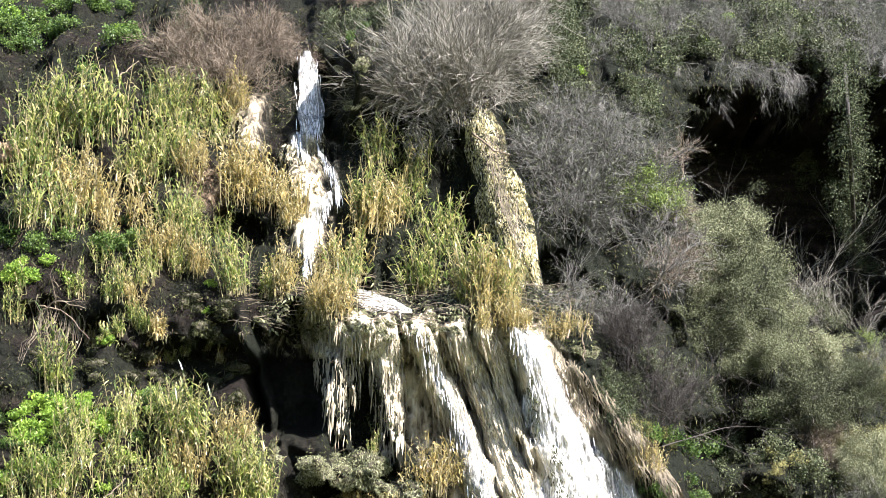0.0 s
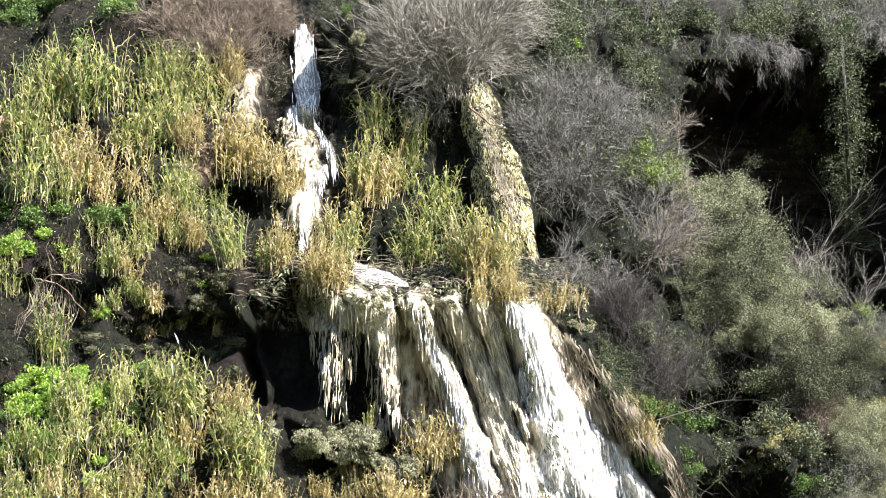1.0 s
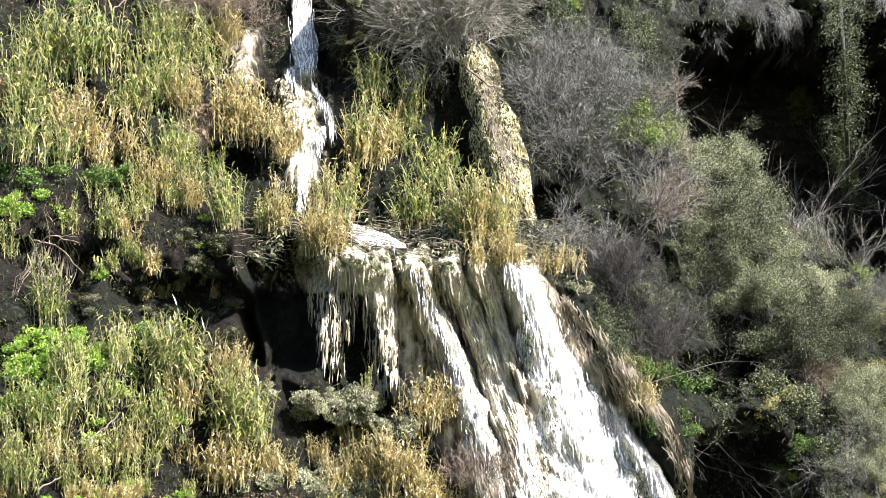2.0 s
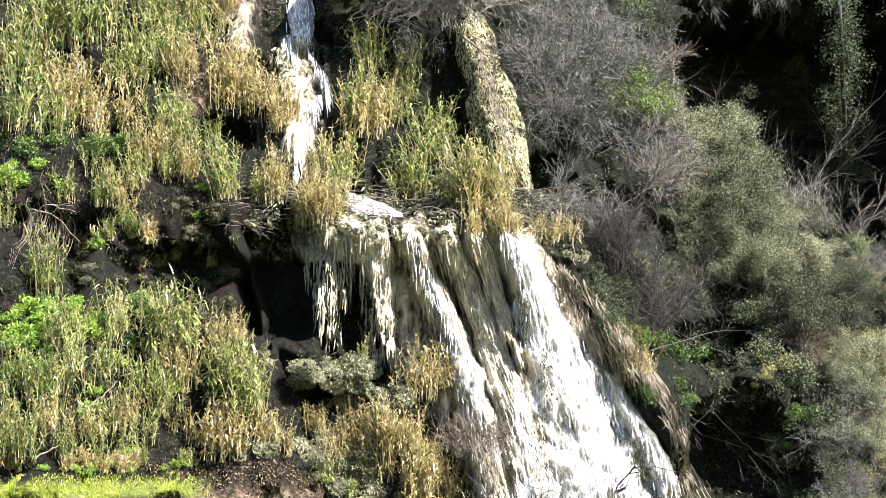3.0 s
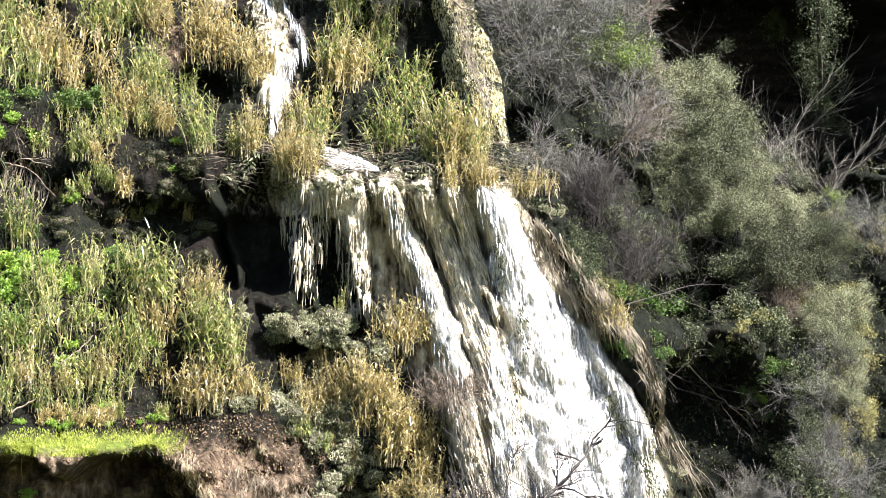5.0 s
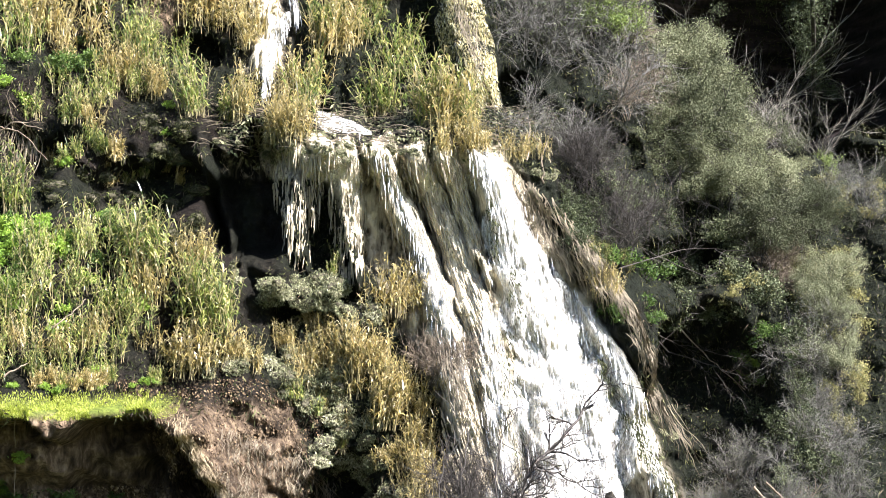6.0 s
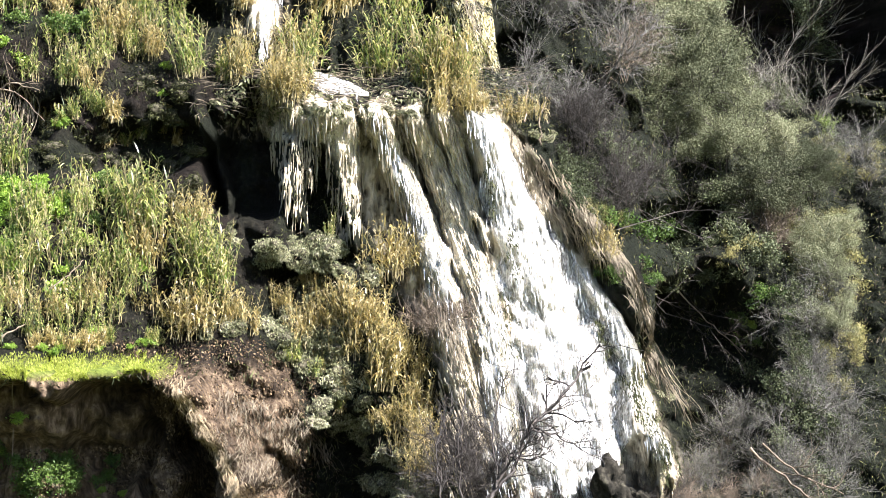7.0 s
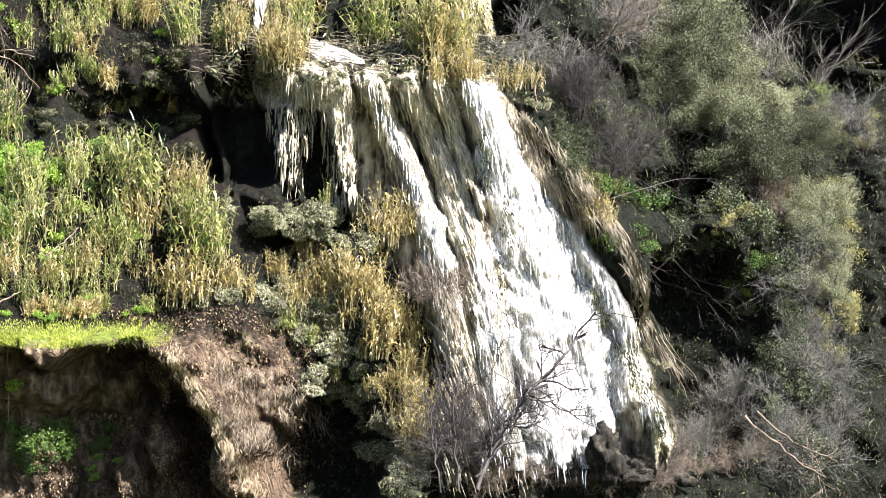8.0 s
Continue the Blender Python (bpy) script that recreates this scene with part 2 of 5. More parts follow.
# lobes of lime that running water has built on the cliff: places x, z from the top down, half widths, how far they stand out
LOBES = [
    ([(-3.75, 6.35), (-3.4, 4.7), (-3.05, 2.9)], (0.72, 0.28), 1.0),
    ([(-2.95, 5.9), (-2.75, 5.0), (-2.65, 4.1)], (0.45, 0.15), 0.7),
    ([(-2.2, 6.3), (-1.75, 4.7), (-1.5, 2.2)], (0.85, 0.28), 1.05),
    ([(-0.85, 6.1), (-0.1, 4.5), (0.55, 3.0), (1.2, 1.0), (1.7, -1.4), (2.1, -5.6)], (0.42, 0.8), 0.95),
    ([(0.25, 5.85), (0.95, 4.8), (1.7, 2.9), (2.2, 1.0), (2.6, -1.8), (3.3, -5.8)], (0.4, 0.7), 0.8),
    ([(1.2, 5.9), (1.75, 4.6), (2.15, 2.9), (2.4, 2.0)], (0.36, 0.22), 0.75),
    ([(2.4, 6.0), (3.0, 4.2), (3.9, 1.6), (4.9, -1.6), (5.2, -5.8)], (0.5, 1.5), 0.5),
    ([(3.9, 5.9), (5.1, 3.8), (6.6, 1.2), (7.7, -1.2)], (0.6, 0.5), 0.6),
    ([(5.5, 1.5), (6.6, -0.6), (7.5, -2.6), (8.0, -5.0)], (0.25, 0.75), 0.7),
    ([(-4.9, 13.3), (-4.6, 11.5), (-4.4, 9.5), (-4.3, 8.2)], (0.5, 0.6), 0.4),
    ([(-6.8, 14.9), (-6.65, 13.6), (-6.5, 12.2)], (0.32, 0.4), 0.6),
    ([(-6.1, 6.5), (-5.65, 4.6), (-4.85, 2.6)], (0.2, 0.24), 0.9),
]
# hollows (+) and bulges (-): centre x, z, half sizes, depth
HOLLOWS = [(-4.5, 4.3, 1.35, 1.9, 2.2), (-6.9, 9.7, 0.9, 0.6, 1.2), (-7.7, 4.7, 1.9, 0.9, 1.3), (-11.6, 6.0, 1.5, 0.8, 1.0),
           (-3.4, 1.2, 0.65, 0.55, 1.3), (-1.9, -5.0, 1.6, 1.7, 2.6), (9.7, -2.1, 2.1, 3.2, 3.9),
           (-1.3, 16.4, 0.6, 0.5, 1.5), (-3.5, 14.2, 0.35, 1.6, 1.0), (0.8, 10.2, 0.3, 1.1, 1.0), (-4.5, 15.2, 0.55, 1.6, 0.9),
           (3.9, 8.4, 0.9, 0.5, 1.8), (7.0, 6.6, 1.0, 1.0, 1.8), (9.3, 3.2, 1.7, 0.7, 1.8), (17.0, 6.8, 1.2, 1.0, 4.0)]
BULGES = [(-2.6, 2.2, 1.5, 0.6, -1.2), (7.7, -3.2, 0.9, 2.0, -1.4), (0.5, -5.2, 1.4, 1.5, -1.9), (-3.0, 15.6, 0.7, 2.0, -3.2), (-6.45, -4.7, 0.4, 1.3, -2.3), (-7.3, -5.4, 0.3, 0.9, -1.8)]


def lattice(ix, iz, seed):
    """A fixed pseudo-random value for each whole-number place."""
    v = np.sin(ix * 127.1 + iz * 311.7 + seed * 74.7) * 43758.5453
    return v - np.floor(v)


def wave(x, z, seed=0):
    """Smooth noise, -1 to 1."""
    ix, iz = np.floor(x), np.floor(z)
    fx, fz = x - ix, z - iz
    fx, fz = fx * fx * (3 - 2 * fx), fz * fz * (3 - 2 * fz)
    a = lattice(ix, iz, seed) * (1 - fx) + lattice(ix + 1, iz, seed) * fx
    b = lattice(ix, iz + 1, seed) * (1 - fx) + lattice(ix + 1, iz + 1, seed) * fx
    return 2 * (a * (1 - fz) + b * fz) - 1


def step(v):
    v = np.clip(v, 0, 1)
    return v * v * (3 - 2 * v)


def tufa_mask(x, z):
    """Where the lime-crusted cliff of the cascade shows."""
    x, z = np.asarray(x, float), np.asarray(z, float)
    right = 3.3 + (6.5 - z) * 0.55
    m = step((x + 5.6) / 0.8) * step((right - x) / 0.8) * step((7.6 - z) / 0.6) * step((x + 0.7 - (1.5 - z) * 0.5) / 0.8 + step((z - 5.0 + 1.6 * step((x + 2.2) / 1.0)) / 0.8) * 9)
    upper = step((x + 5.4) / 0.5) * step((-3.4 - x) / 0.5) * step((z - 7.6) / 0.5) * step((13.6 - z) / 0.5)
    upper = np.maximum(upper, step((x + 7.4) / 0.4) * step((-5.9 - x) / 0.4) * step((z - 12.0) / 0.5) * step((15.4 - z) / 0.5))
    return np.maximum(m * step((z + 5.6) / 0.5), upper)


def broad(x, z):
    """The broad form: slopes, shelves, hollows and bulges."""
    x, z = np.asarray(x, float), np.asarray(z, float)
    xi = np.clip(np.interp(x, PLAN_X, range(len(PLAN_X))), 0, len(PLAN_X) - 1.001)
    zi = np.clip(np.interp(z, PLAN_Z, range(len(PLAN_Z))), 0, len(PLAN_Z) - 1.001)
    i, j = xi.astype(int), zi.astype(int)
    fx, fz = xi - i, zi - j
    fx = fx * fx * (3 - 2 * fx)
    y = (PLAN_Y[j, i] * (1 - fx) + PLAN_Y[j, i + 1] * fx) * (1 - fz) + (PLAN_Y[j + 1, i] * (1 - fx) + PLAN_Y[j + 1, i + 1] * fx) * fz
    pillar = 1.15 + (14.1 - z) * 0.22
    y = y - 1.7 * step(1.2 - np.abs(x - pillar) / 0.75) * step((z - 7.8) / 0.8) * step((15.0 - z) / 1.2)
    rib = -6.2 + (-1.6 - z) * 0.58 + 0.3 * wave(z * 1.3, z * 0, 19) + 0.12 * wave(z * 4, z * 0, 20)
    y = y - 1.7 * step((-5.2 - x) / 1.4) * (1 - step((z + 1.75) / 0.45)) * step((z + 9) / 3)
    y = y + (3.0 + 1.6 * step((-2.9 - z) / 1.0)) * step((-1.9 - z + 0.12 * wave(x * 0.6, z * 0, 13)) / 0.3) * step((rib - 0.5 - x) / 0.8) * step((z + 12) / 3)
    y = y - 2.0 * step(1 - np.abs(x - rib) / 1.0) * step((-1.5 - z) / 0.8)
    r = np.sqrt(((x - RAVINE[0]) / RAVINE[2]) ** 2 + ((z - RAVINE[1]) / RAVINE[3]) ** 2) + 0.2 * wave(x * 0.6, z * 0.6, 12) + 0.12 * wave(x * 1.7, z * 1.7, 23)
    y = y + 11.0 * step((1.08 - r) / 0.16)
    for cx, cz, rx, rz, d in HOLLOWS:
        r = np.sqrt(((x - cx) / rx) ** 2 + ((z - cz) / rz) ** 2)
        r = r + 0.22 * wave(x * 1.6 / min(rx, 1.5), z * 1.3, 18)
        y = y + d * step((1.25 - r) / 0.4)
    for cx, cz, rx, rz, d in BULGES:
        r = np.sqrt(((x - cx) / rx) ** 2 + ((z - cz) / rz) ** 2)
        y = y + d * step(1.4 - r)
    return y
# relief end


def lobe(x, z, path, half, out):
    """One hanging lobe: its rounded front, 0 to 1, frayed at the sides and into drips at the foot."""
    px, pz = np.array(path)[:, 0], np.array(path)[:, 1]
    f = np.clip((pz[0] - z) / (pz[0] - pz[-1]), 0, 1)
    w = (half[0] + (half[1] - half[0]) * f) * (1 + 0.22 * wave(z * 2.3, x * 0 + px[0] * 7, 31))
    d = (x - np.interp(-z, -pz, px) + 0.09 * wave(z * 1.7, x * 0 + px[0], 33)) / w
    foot = pz[-1] + 0.8 * wave(x * 5.5, x * 0, 32) + 0.35 * wave(x * 13.0, x * 0, 34)
    return np.sqrt(np.clip(1 - d * d, 0, 1)) * step((z - foot) / 0.3) * step((pz[0] + 0.5 - z) / 0.7)


def lobes(x, z):
    """How far the lobes stand out, and how much of the surface is lobe."""
    out, cover = 0 * x, 0 * x
    for path, half, far in LOBES:
        v = lobe(x, z, path, half, far)
        swell = far * (0.75 + 0.55 * step((path[0][1] + 0.2 - z) / 2.4))
        out, cover = np.maximum(out, v * swell), np.maximum(cover, v)
    return out, cover


def flute(x, z):
    """The ribs that running water builds on the tufa: 1.6 on a ridge, down to -1.6 in a groove."""
    lean = x - (6 - z) * 0.25 * step((x + 1) / 4) + 0.22 * wave(x * 1.1, z * 0.9, 14) + 0.07 * wave(x * 3.0, z * 2.6, 15)
    return 1 - 2 * np.abs(wave(lean * 1.3, z * 0.25, 4)) + 0.6 * (1 - 2 * np.abs(wave(lean * 3.3, z * 0.6, 5)))


def knobs(x, z):
    """Lumps and pits of the crust, -1 to 1."""
    return 0.5 * wave(x * 3.4 + 0.6 * wave(z * 2, x, 39), z * 2.2, 16) + 0.35 * wave(x * 7.5, z * 4.2, 17) + 0.25 * wave(x * 14, z * 9, 40)


def relief(x, z):
    """The broad form with its roughness: lumps everywhere, fluting on the tufa."""
    x, z = np.asarray(x, float), np.asarray(z, float)
    t = tufa_mask(x, z)
    y = broad(x + 0.25 * wave(x * 1.3, z * 1.3, 9), z + 0.2 * wave(x * 1.1, z * 1.6, 8) + 0.5 * wave(x * 1.3, z * 0.2, 11) + 0.16 * step((z - 5) / 1) * wave(x * 3.7, z * 0.5, 38))
    y = y + (0.45 * wave(x * 0.7, z * 0.7, 1) + 0.22 * wave(x * 1.9, z * 1.9, 2) + 0.1 * wave(x * 4.1, z * 4.1, 3)) * (1 - 0.5 * t)
    clods = step((-0.9 - z) / 0.6) * step((-2.0 - x) / 0.6)
    y = y - clods * (0.14 * (1 - 2 * np.abs(wave(x * 2.6 + z * 0.5, z * 1.6, 61))) + 0.1 * (1 - 2 * np.abs(wave(x * 5.1, z * 3.2, 62))))
    out, cover = lobes(x, z)
    lean = x - (6 - z) * 0.3 * step((x + 1.5) / 3)
    strands = 1 - 2 * np.abs(wave(lean * 6.0 + 0.3 * wave(x * 2, z * 2, 35), z * 0.55, 36)) + 0.6 * wave(lean * 13.0, z * 1.3, 37)
    back = 1.1 * step((x + 3.6) / 0.6) * step((2.6 - x) / 0.6) * step((z - 1.0) / 1.5) * step((6.0 - z) / 1.6)
    return y + back - out - t * (0.12 * flute(x, z) * (1 - cover) + (0.16 + 0.12 * step((z - 5.2) / 0.8)) * knobs(x, z) + (0.05 + 0.06 * cover) * strands) - 0.05 * wave(x * 8, z * 6, 6) - 0.12 * (1 - t) * wave(x * 3.7, z * 4.3, 66)


def depth(x, z):
    return float(relief(x, z))


def sheet(name, xs, zs, y, masks, mat):
    """A quad sheet over the grid y[z][x], with named masks for its material."""
    nz, nx = y.shape
    zz = zs if np.ndim(zs) == 2 else np.repeat(np.asarray(zs)[:, None], nx, 1)
    co = np.stack([np.repeat(np.asarray(xs)[None], nz, 0), y, zz], -1).reshape(-1, 3)
    k = (np.arange(nz - 1)[:, None] * nx + np.arange(nx - 1)[None]).reshape(-1)
    return numpy_mesh(name, co, np.stack([k, k + 1, k + nx + 1, k + nx], -1), mat, masks)


def numpy_mesh(name, co, quads, mat, masks=None, smooth=True):
    me = bpy.data.meshes.new(name)
    me.vertices.add(len(co))
    me.vertices.foreach_set("co", np.asarray(co, np.float32).reshape(-1))
    quads = np.asarray(quads, np.int32)
    me.loops.add(quads.size)
    me.loops.foreach_set("vertex_index", quads.reshape(-1))
    me.polygons.add(len(quads))
    me.polygons.foreach_set("loop_start", np.arange(0, quads.size, quads.shape[1], dtype=np.int32))
    me.update(calc_edges=True)
    if smooth:
        me.polygons.foreach_set("use_smooth", np.ones(len(quads), bool))
    for key, v in (masks or {}).items():
        a = me.attributes.new(key, "FLOAT", "POINT")
        a.data.foreach_set("value", np.asarray(v, np.float32).reshape(-1))
    me.materials.append(mat)
    return me


# ---- ground: one sheet from behind the eye, down the valley, up the hillside, to the horizon ----
xs = np.concatenate([[-900, -400, -180, -90, -55, -40, -30, -24, -20, -17.5], np.arange(-16, -6, 0.13), np.arange(-6, 9.5, 0.05), np.arange(9.5, 18.01, 0.13), [19.5, 22, 26, 32, 42, 60, 100, 200, 420, 900]])
zs = np.concatenate([np.arange(-9, -6.5, 0.13), np.arange(-6.5, 8, 0.05), np.arange(8, 19.5, 0.12), np.arange(20, 26.1, 1.0)])
X, Z = np.meshgrid(xs, zs)
Y = relief(X, Z)
below = [(-900, -1.4), (-200, -1.5), (-40, -1.6), (-3, -1.6), (3, -1.65), (9, -2.6), (18, -5.2), (28, -7.6), (38, -8.8), (44, -9.0)]
above = [(92, 27.5), (110, 30), (160, 36), (300, 44), (900, 60)]
YY = np.concatenate([np.array([[y] * len(xs) for y, z in below]), Y, np.array([[y] * len(xs) for y, z in above])])
ZZ = np.concatenate([np.array([[z + 0.25 * float(wave(i * 0.7, y * 0.11, 7)) * (abs(y) > 4) for i in range(len(xs))] for y, z in below]), Z,
                     np.array([[z] * len(xs) for y, z in above])])
XX = np.repeat(xs[None], len(YY), 0)
patch = wave(XX * 0.9, ZZ * 0.9, 21) * 0.5 + wave(XX * 2.3, ZZ * 2.3, 22) * 0.3
# dark: the cave's shade, put into the rock colour through the lime mask
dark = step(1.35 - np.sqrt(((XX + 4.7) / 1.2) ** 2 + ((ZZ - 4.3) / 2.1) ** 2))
# paler on lobes and ridges, darker in pits and over the rim
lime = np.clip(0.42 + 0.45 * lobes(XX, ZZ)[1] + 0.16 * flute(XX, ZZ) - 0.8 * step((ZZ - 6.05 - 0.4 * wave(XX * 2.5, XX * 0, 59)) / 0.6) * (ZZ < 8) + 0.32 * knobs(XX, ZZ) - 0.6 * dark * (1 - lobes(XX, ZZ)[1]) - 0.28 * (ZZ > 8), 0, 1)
masks = {
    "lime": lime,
    "tufa": tufa_mask(XX, ZZ) * step(0.9 + patch) * (YY > 45),
    "moss": step(0.5 + patch + 0.6 * step((XX + 4) / 2)),
    "earth": np.maximum(step((-1.2 - ZZ) / 0.6) * step((-2.6 - XX) / 0.8), step(1.3 - np.sqrt(((XX + 7.6) / 1.0) ** 2 + ((ZZ - 11.2) / 0.9) ** 2))) * step(0.8 + patch) * (ZZ > -9),
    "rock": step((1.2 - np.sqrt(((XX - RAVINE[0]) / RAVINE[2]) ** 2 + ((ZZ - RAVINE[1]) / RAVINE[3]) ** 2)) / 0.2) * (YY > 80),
    "turf": step(1 - np.abs(ZZ + 1.55) / 0.35) * step((-6.2 - XX) / 0.6) + (YY < 45) * 0.8,
}
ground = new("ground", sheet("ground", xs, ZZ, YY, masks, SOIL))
tagged(ground, "steep valley side of soil, moss and wet lime-crusted rock", "hillside", kind="structure")


# ---- plant and stone builders ----
def thing(name, x, y, z, label, category, group="", kind=""):
    e = new(name)
    e.location = (x, y, z)
    e.empty_display_size = 0.3
    return tagged(e, label, category, group, kind)


def part(name, me, parent, label=""):
    ob = new(name, me)
    ob.parent = parent
    return tagged(ob, label)


class Batch:
    """Gathers strips and tubes for one mesh."""

    def __init__(self):
        self.co, self.faces, self.count, self.fine = [], [], 0, None

    def tube(self, pts, radii, sides=3):
        pts = np.asarray(pts, float)
        d = pts[-1] - pts[0]
        d = d / (np.linalg.norm(d) + 1e-9)
        a = np.cross(d, (0.31, 0.77, 0.55))
        a = a / (np.linalg.norm(a) + 1e-9)
        b = np.cross(d, a)
        ang = np.arange(sides) * 2 * math.pi / sides
        ring = np.cos(ang)[:, None] * a + np.sin(ang)[:, None] * b
        self.co.append((pts[:, None] + ring[None] * np.asarray(radii)[:, None, None]).reshape(-1, 3))
        for i in range(len(pts) - 1):
            for k in range(sides):
                q, r = self.count + i * sides + k, self.count + i * sides + (k + 1) % sides
                self.faces.append((q, r, r + sides, q + sides))
        self.count += len(pts) * sides

    def blade(self, pts, widths, side):
        """A leaf: a strip along pts, as wide as widths, across side."""
        pts = np.asarray(pts, float)
        w = np.asarray(widths)[:, None] * 0.5 * np.asarray(side, float)[None]
        self.co.append(np.stack([pts - w, pts + w], 1).reshape(-1, 3))
        for i in range(len(pts) - 1):
            q = self.count + 2 * i
            self.faces.append((q, q + 1, q + 3, q + 2))
        self.count += 2 * len(pts)

    def leaves(self, at, length, width, rng, up=0.3):
        """Many single leaves at once: bent kite quads in random directions."""
        n = len(at)
        d = rng.normal(size=(n, 3)) + (0, 0, up)
        d /= np.linalg.norm(d, axis=1)[:, None]
        s = np.cross(d, rng.normal(size=(n, 3)))
        s /= np.linalg.norm(s, axis=1)[:, None]
        ln = length * rng.uniform(0.6, 1.3, (n, 1))
        wd = width * rng.uniform(0.7, 1.3, (n, 1))
        q = np.stack([at, at + d * ln * 0.5 + s * wd * 0.5, at + d * ln, at + d * ln * 0.5 - s * wd * 0.5], 1)
        self.co.append(q.reshape(-1, 3))
        k = self.count + 4 * np.arange(n)
        self.faces.extend(map(tuple, np.stack([k, k + 1, k + 2, k + 3], -1)))
        self.count += 4 * n

    def tufts(self, at, length, width, rng, lean=0.0, loose=0.3):
        """Many small ragged tufts that hang down from the places given."""
        n = len(at)
        d = rng.normal(0, loose, (n, 3)) + (lean, -0.25, -1.0)
        d /= np.linalg.norm(d, axis=1)[:, None]
        s = np.cross(d, rng.normal(0, 0.5, (n, 3)) + (0, 1, 0))
        s /= np.linalg.norm(s, axis=1)[:, None]
        ln = length * rng.uniform(0.4, 1.5, (n, 1))
        wd = width * rng.uniform(0.5, 1.5, (n, 1))
        q = np.stack([at, at + d * ln * 0.35 + s * wd * 0.5, at + d * ln, at + d * ln * 0.35 - s * wd * 0.5], 1)
        self.co.append(q.reshape(-1, 3))
        k = self.count + 4 * np.arange(n)
        self.faces.extend(map(tuple, np.stack([k, k + 1, k + 2, k + 3], -1)))
        self.count += 4 * n

    def mesh(self, name, mat, smooth=True):
        return numpy_mesh(name, np.concatenate(self.co), np.array(self.faces), mat, None, smooth)


def reed_meshes(seed, gold, stems=15, height=2.7, spread=0.9):
    """A stand of giant cane: jointed stems with long arching leaves in two ranks."""
    rng = np.random.default_rng(seed)
    cane, leaf = Batch(), Batch()
    for _ in range(stems):
        r, a = spread * math.sqrt(rng.random()), rng.uniform(0, 2 * math.pi)
        h = height * rng.uniform(0.35, 1.15)
        lean = rng.normal(0, 0.15, 2) + 0.12 * r * np.array((math.cos(a), math.sin(a)))
        t = np.linspace(0, 1, 5)
        pts = np.stack([r * math.cos(a) + lean[0] * h * t ** 1.7, r * math.sin(a) * 0.7 + lean[1] * h * t ** 1.7, h * t - 0.15], -1)
        cane.tube(pts, 0.019 - 0.009 * t)
        rank = rng.uniform(0, math.pi)
        low = rng.uniform(0.02, 0.35)
        for i in range(int(rng.integers(13, 20))):
            f = low + (1 - low) * (i + rng.random()) / 18
            p = np.array([np.interp(f, t, pts[:, k]) for k in range(3)])
            b = rank + math.pi * (i % 2) + rng.normal(0, 0.5)
            out = np.array((math.cos(b), math.sin(b), 0))
            ln = rng.uniform(0.25, 0.75) * (1.2 - 0.45 * f)
            rise = rng.uniform(0.4, 1.5)
            q = np.array([0, 0.5, 1.0])[:, None]
            strip = p + out * ln * q * 0.62 + np.array((0, 0, 1)) * ln * (rise * q - rng.uniform(0.2, 1.3) * q ** 2)
            leaf.blade(strip, np.array((0.035, 0.066, 0.008)) * rng.uniform(0.75, 1.25), (-out[1], out[0], 0.3 * rng.normal()))
    return cane.mesh("reed_stems", REED_STEM), leaf.mesh("reed_leaves", REED_GOLD if gold else REED_GREEN)


def grow(batch, tips, rng, p, d, length, radius, level, droop, spread, kids):
    """One bent limb and, from along it, its smaller ones."""
    n = 5 if level > 1 else 4
    pts, q = [p], np.array(p)
    dd = np.array(d, float)
    for _ in range(n - 1):
        dd = dd + rng.normal(0, 0.2, 3) + (0, 0, droop)
        dd /= np.linalg.norm(dd)
        q = q + dd * length / (n - 1)
        pts.append(q)
    pts = np.array(pts)
    if level == 0:
        across = np.cross(pts[-1] - pts[0], rng.normal(size=3))
        (batch.fine or batch).blade(pts[[0, n // 2, n - 1]], np.array((2.2, 2.0, 1.2)) * max(radius, 0.005), across / (np.linalg.norm(across) + 1e-9))
    else:
        batch.tube(pts, radius * np.linspace(1, 0.5, n))
    tips.append((pts[-1], pts[n // 2]))
    if level == 0:
        return
    for _ in range(kids[level - 1]):
        f = rng.uniform(0.25, 1.0) * (n - 1)
        i = min(int(f), n - 2)
        at = pts[i] + (pts[i + 1] - pts[i]) * (f - i)
        side = rng.normal(size=3)
        nd = (pts[i + 1] - pts[i]) / np.linalg.norm(pts[i + 1] - pts[i]) + spread * side / np.linalg.norm(side)
        grow(batch, tips, rng, at, nd / np.linalg.norm(nd), length * rng.uniform(0.5, 0.9), radius * 0.55, level - 1, droop, spread, kids)


def limbs(seed, mat, stems=6, height=2.4, radius=0.03, droop=0.0, spread=0.8, kids=(6, 5, 4), lean=0.5, split=False):
    rng = np.random.default_rng(seed)
    b, tips = Batch(), []
    b.fine = Batch() if split else None
    for _ in range(stems):
        a = rng.uniform(0, 2 * math.pi)
        d = np.array((math.cos(a) * lean, math.sin(a) * lean, 1.0))
        grow(b, tips, rng, np.array((0.12 * math.cos(a), 0.12 * math.sin(a), -0.2)), d / np.linalg.norm(d), height * rng.uniform(0.4, 0.62), radius, len(kids), droop, spread, kids)
    if split:
        return b.mesh("branches", mat), b.fine.mesh("branches", mat)
    return b.mesh("branches", mat), np.array([q for pair in tips for q in pair])


def crown(seed, at, mat, each, size, length, width):
    """Small leaves massed round the twig ends."""
    rng = np.random.default_rng(seed)
    b = Batch()
    p = np.repeat(at, each, 0) + rng.normal(0, size, (len(at) * each, 3))
    b.leaves(p, length, width, rng)
    return b.mesh("crown", mat, False)


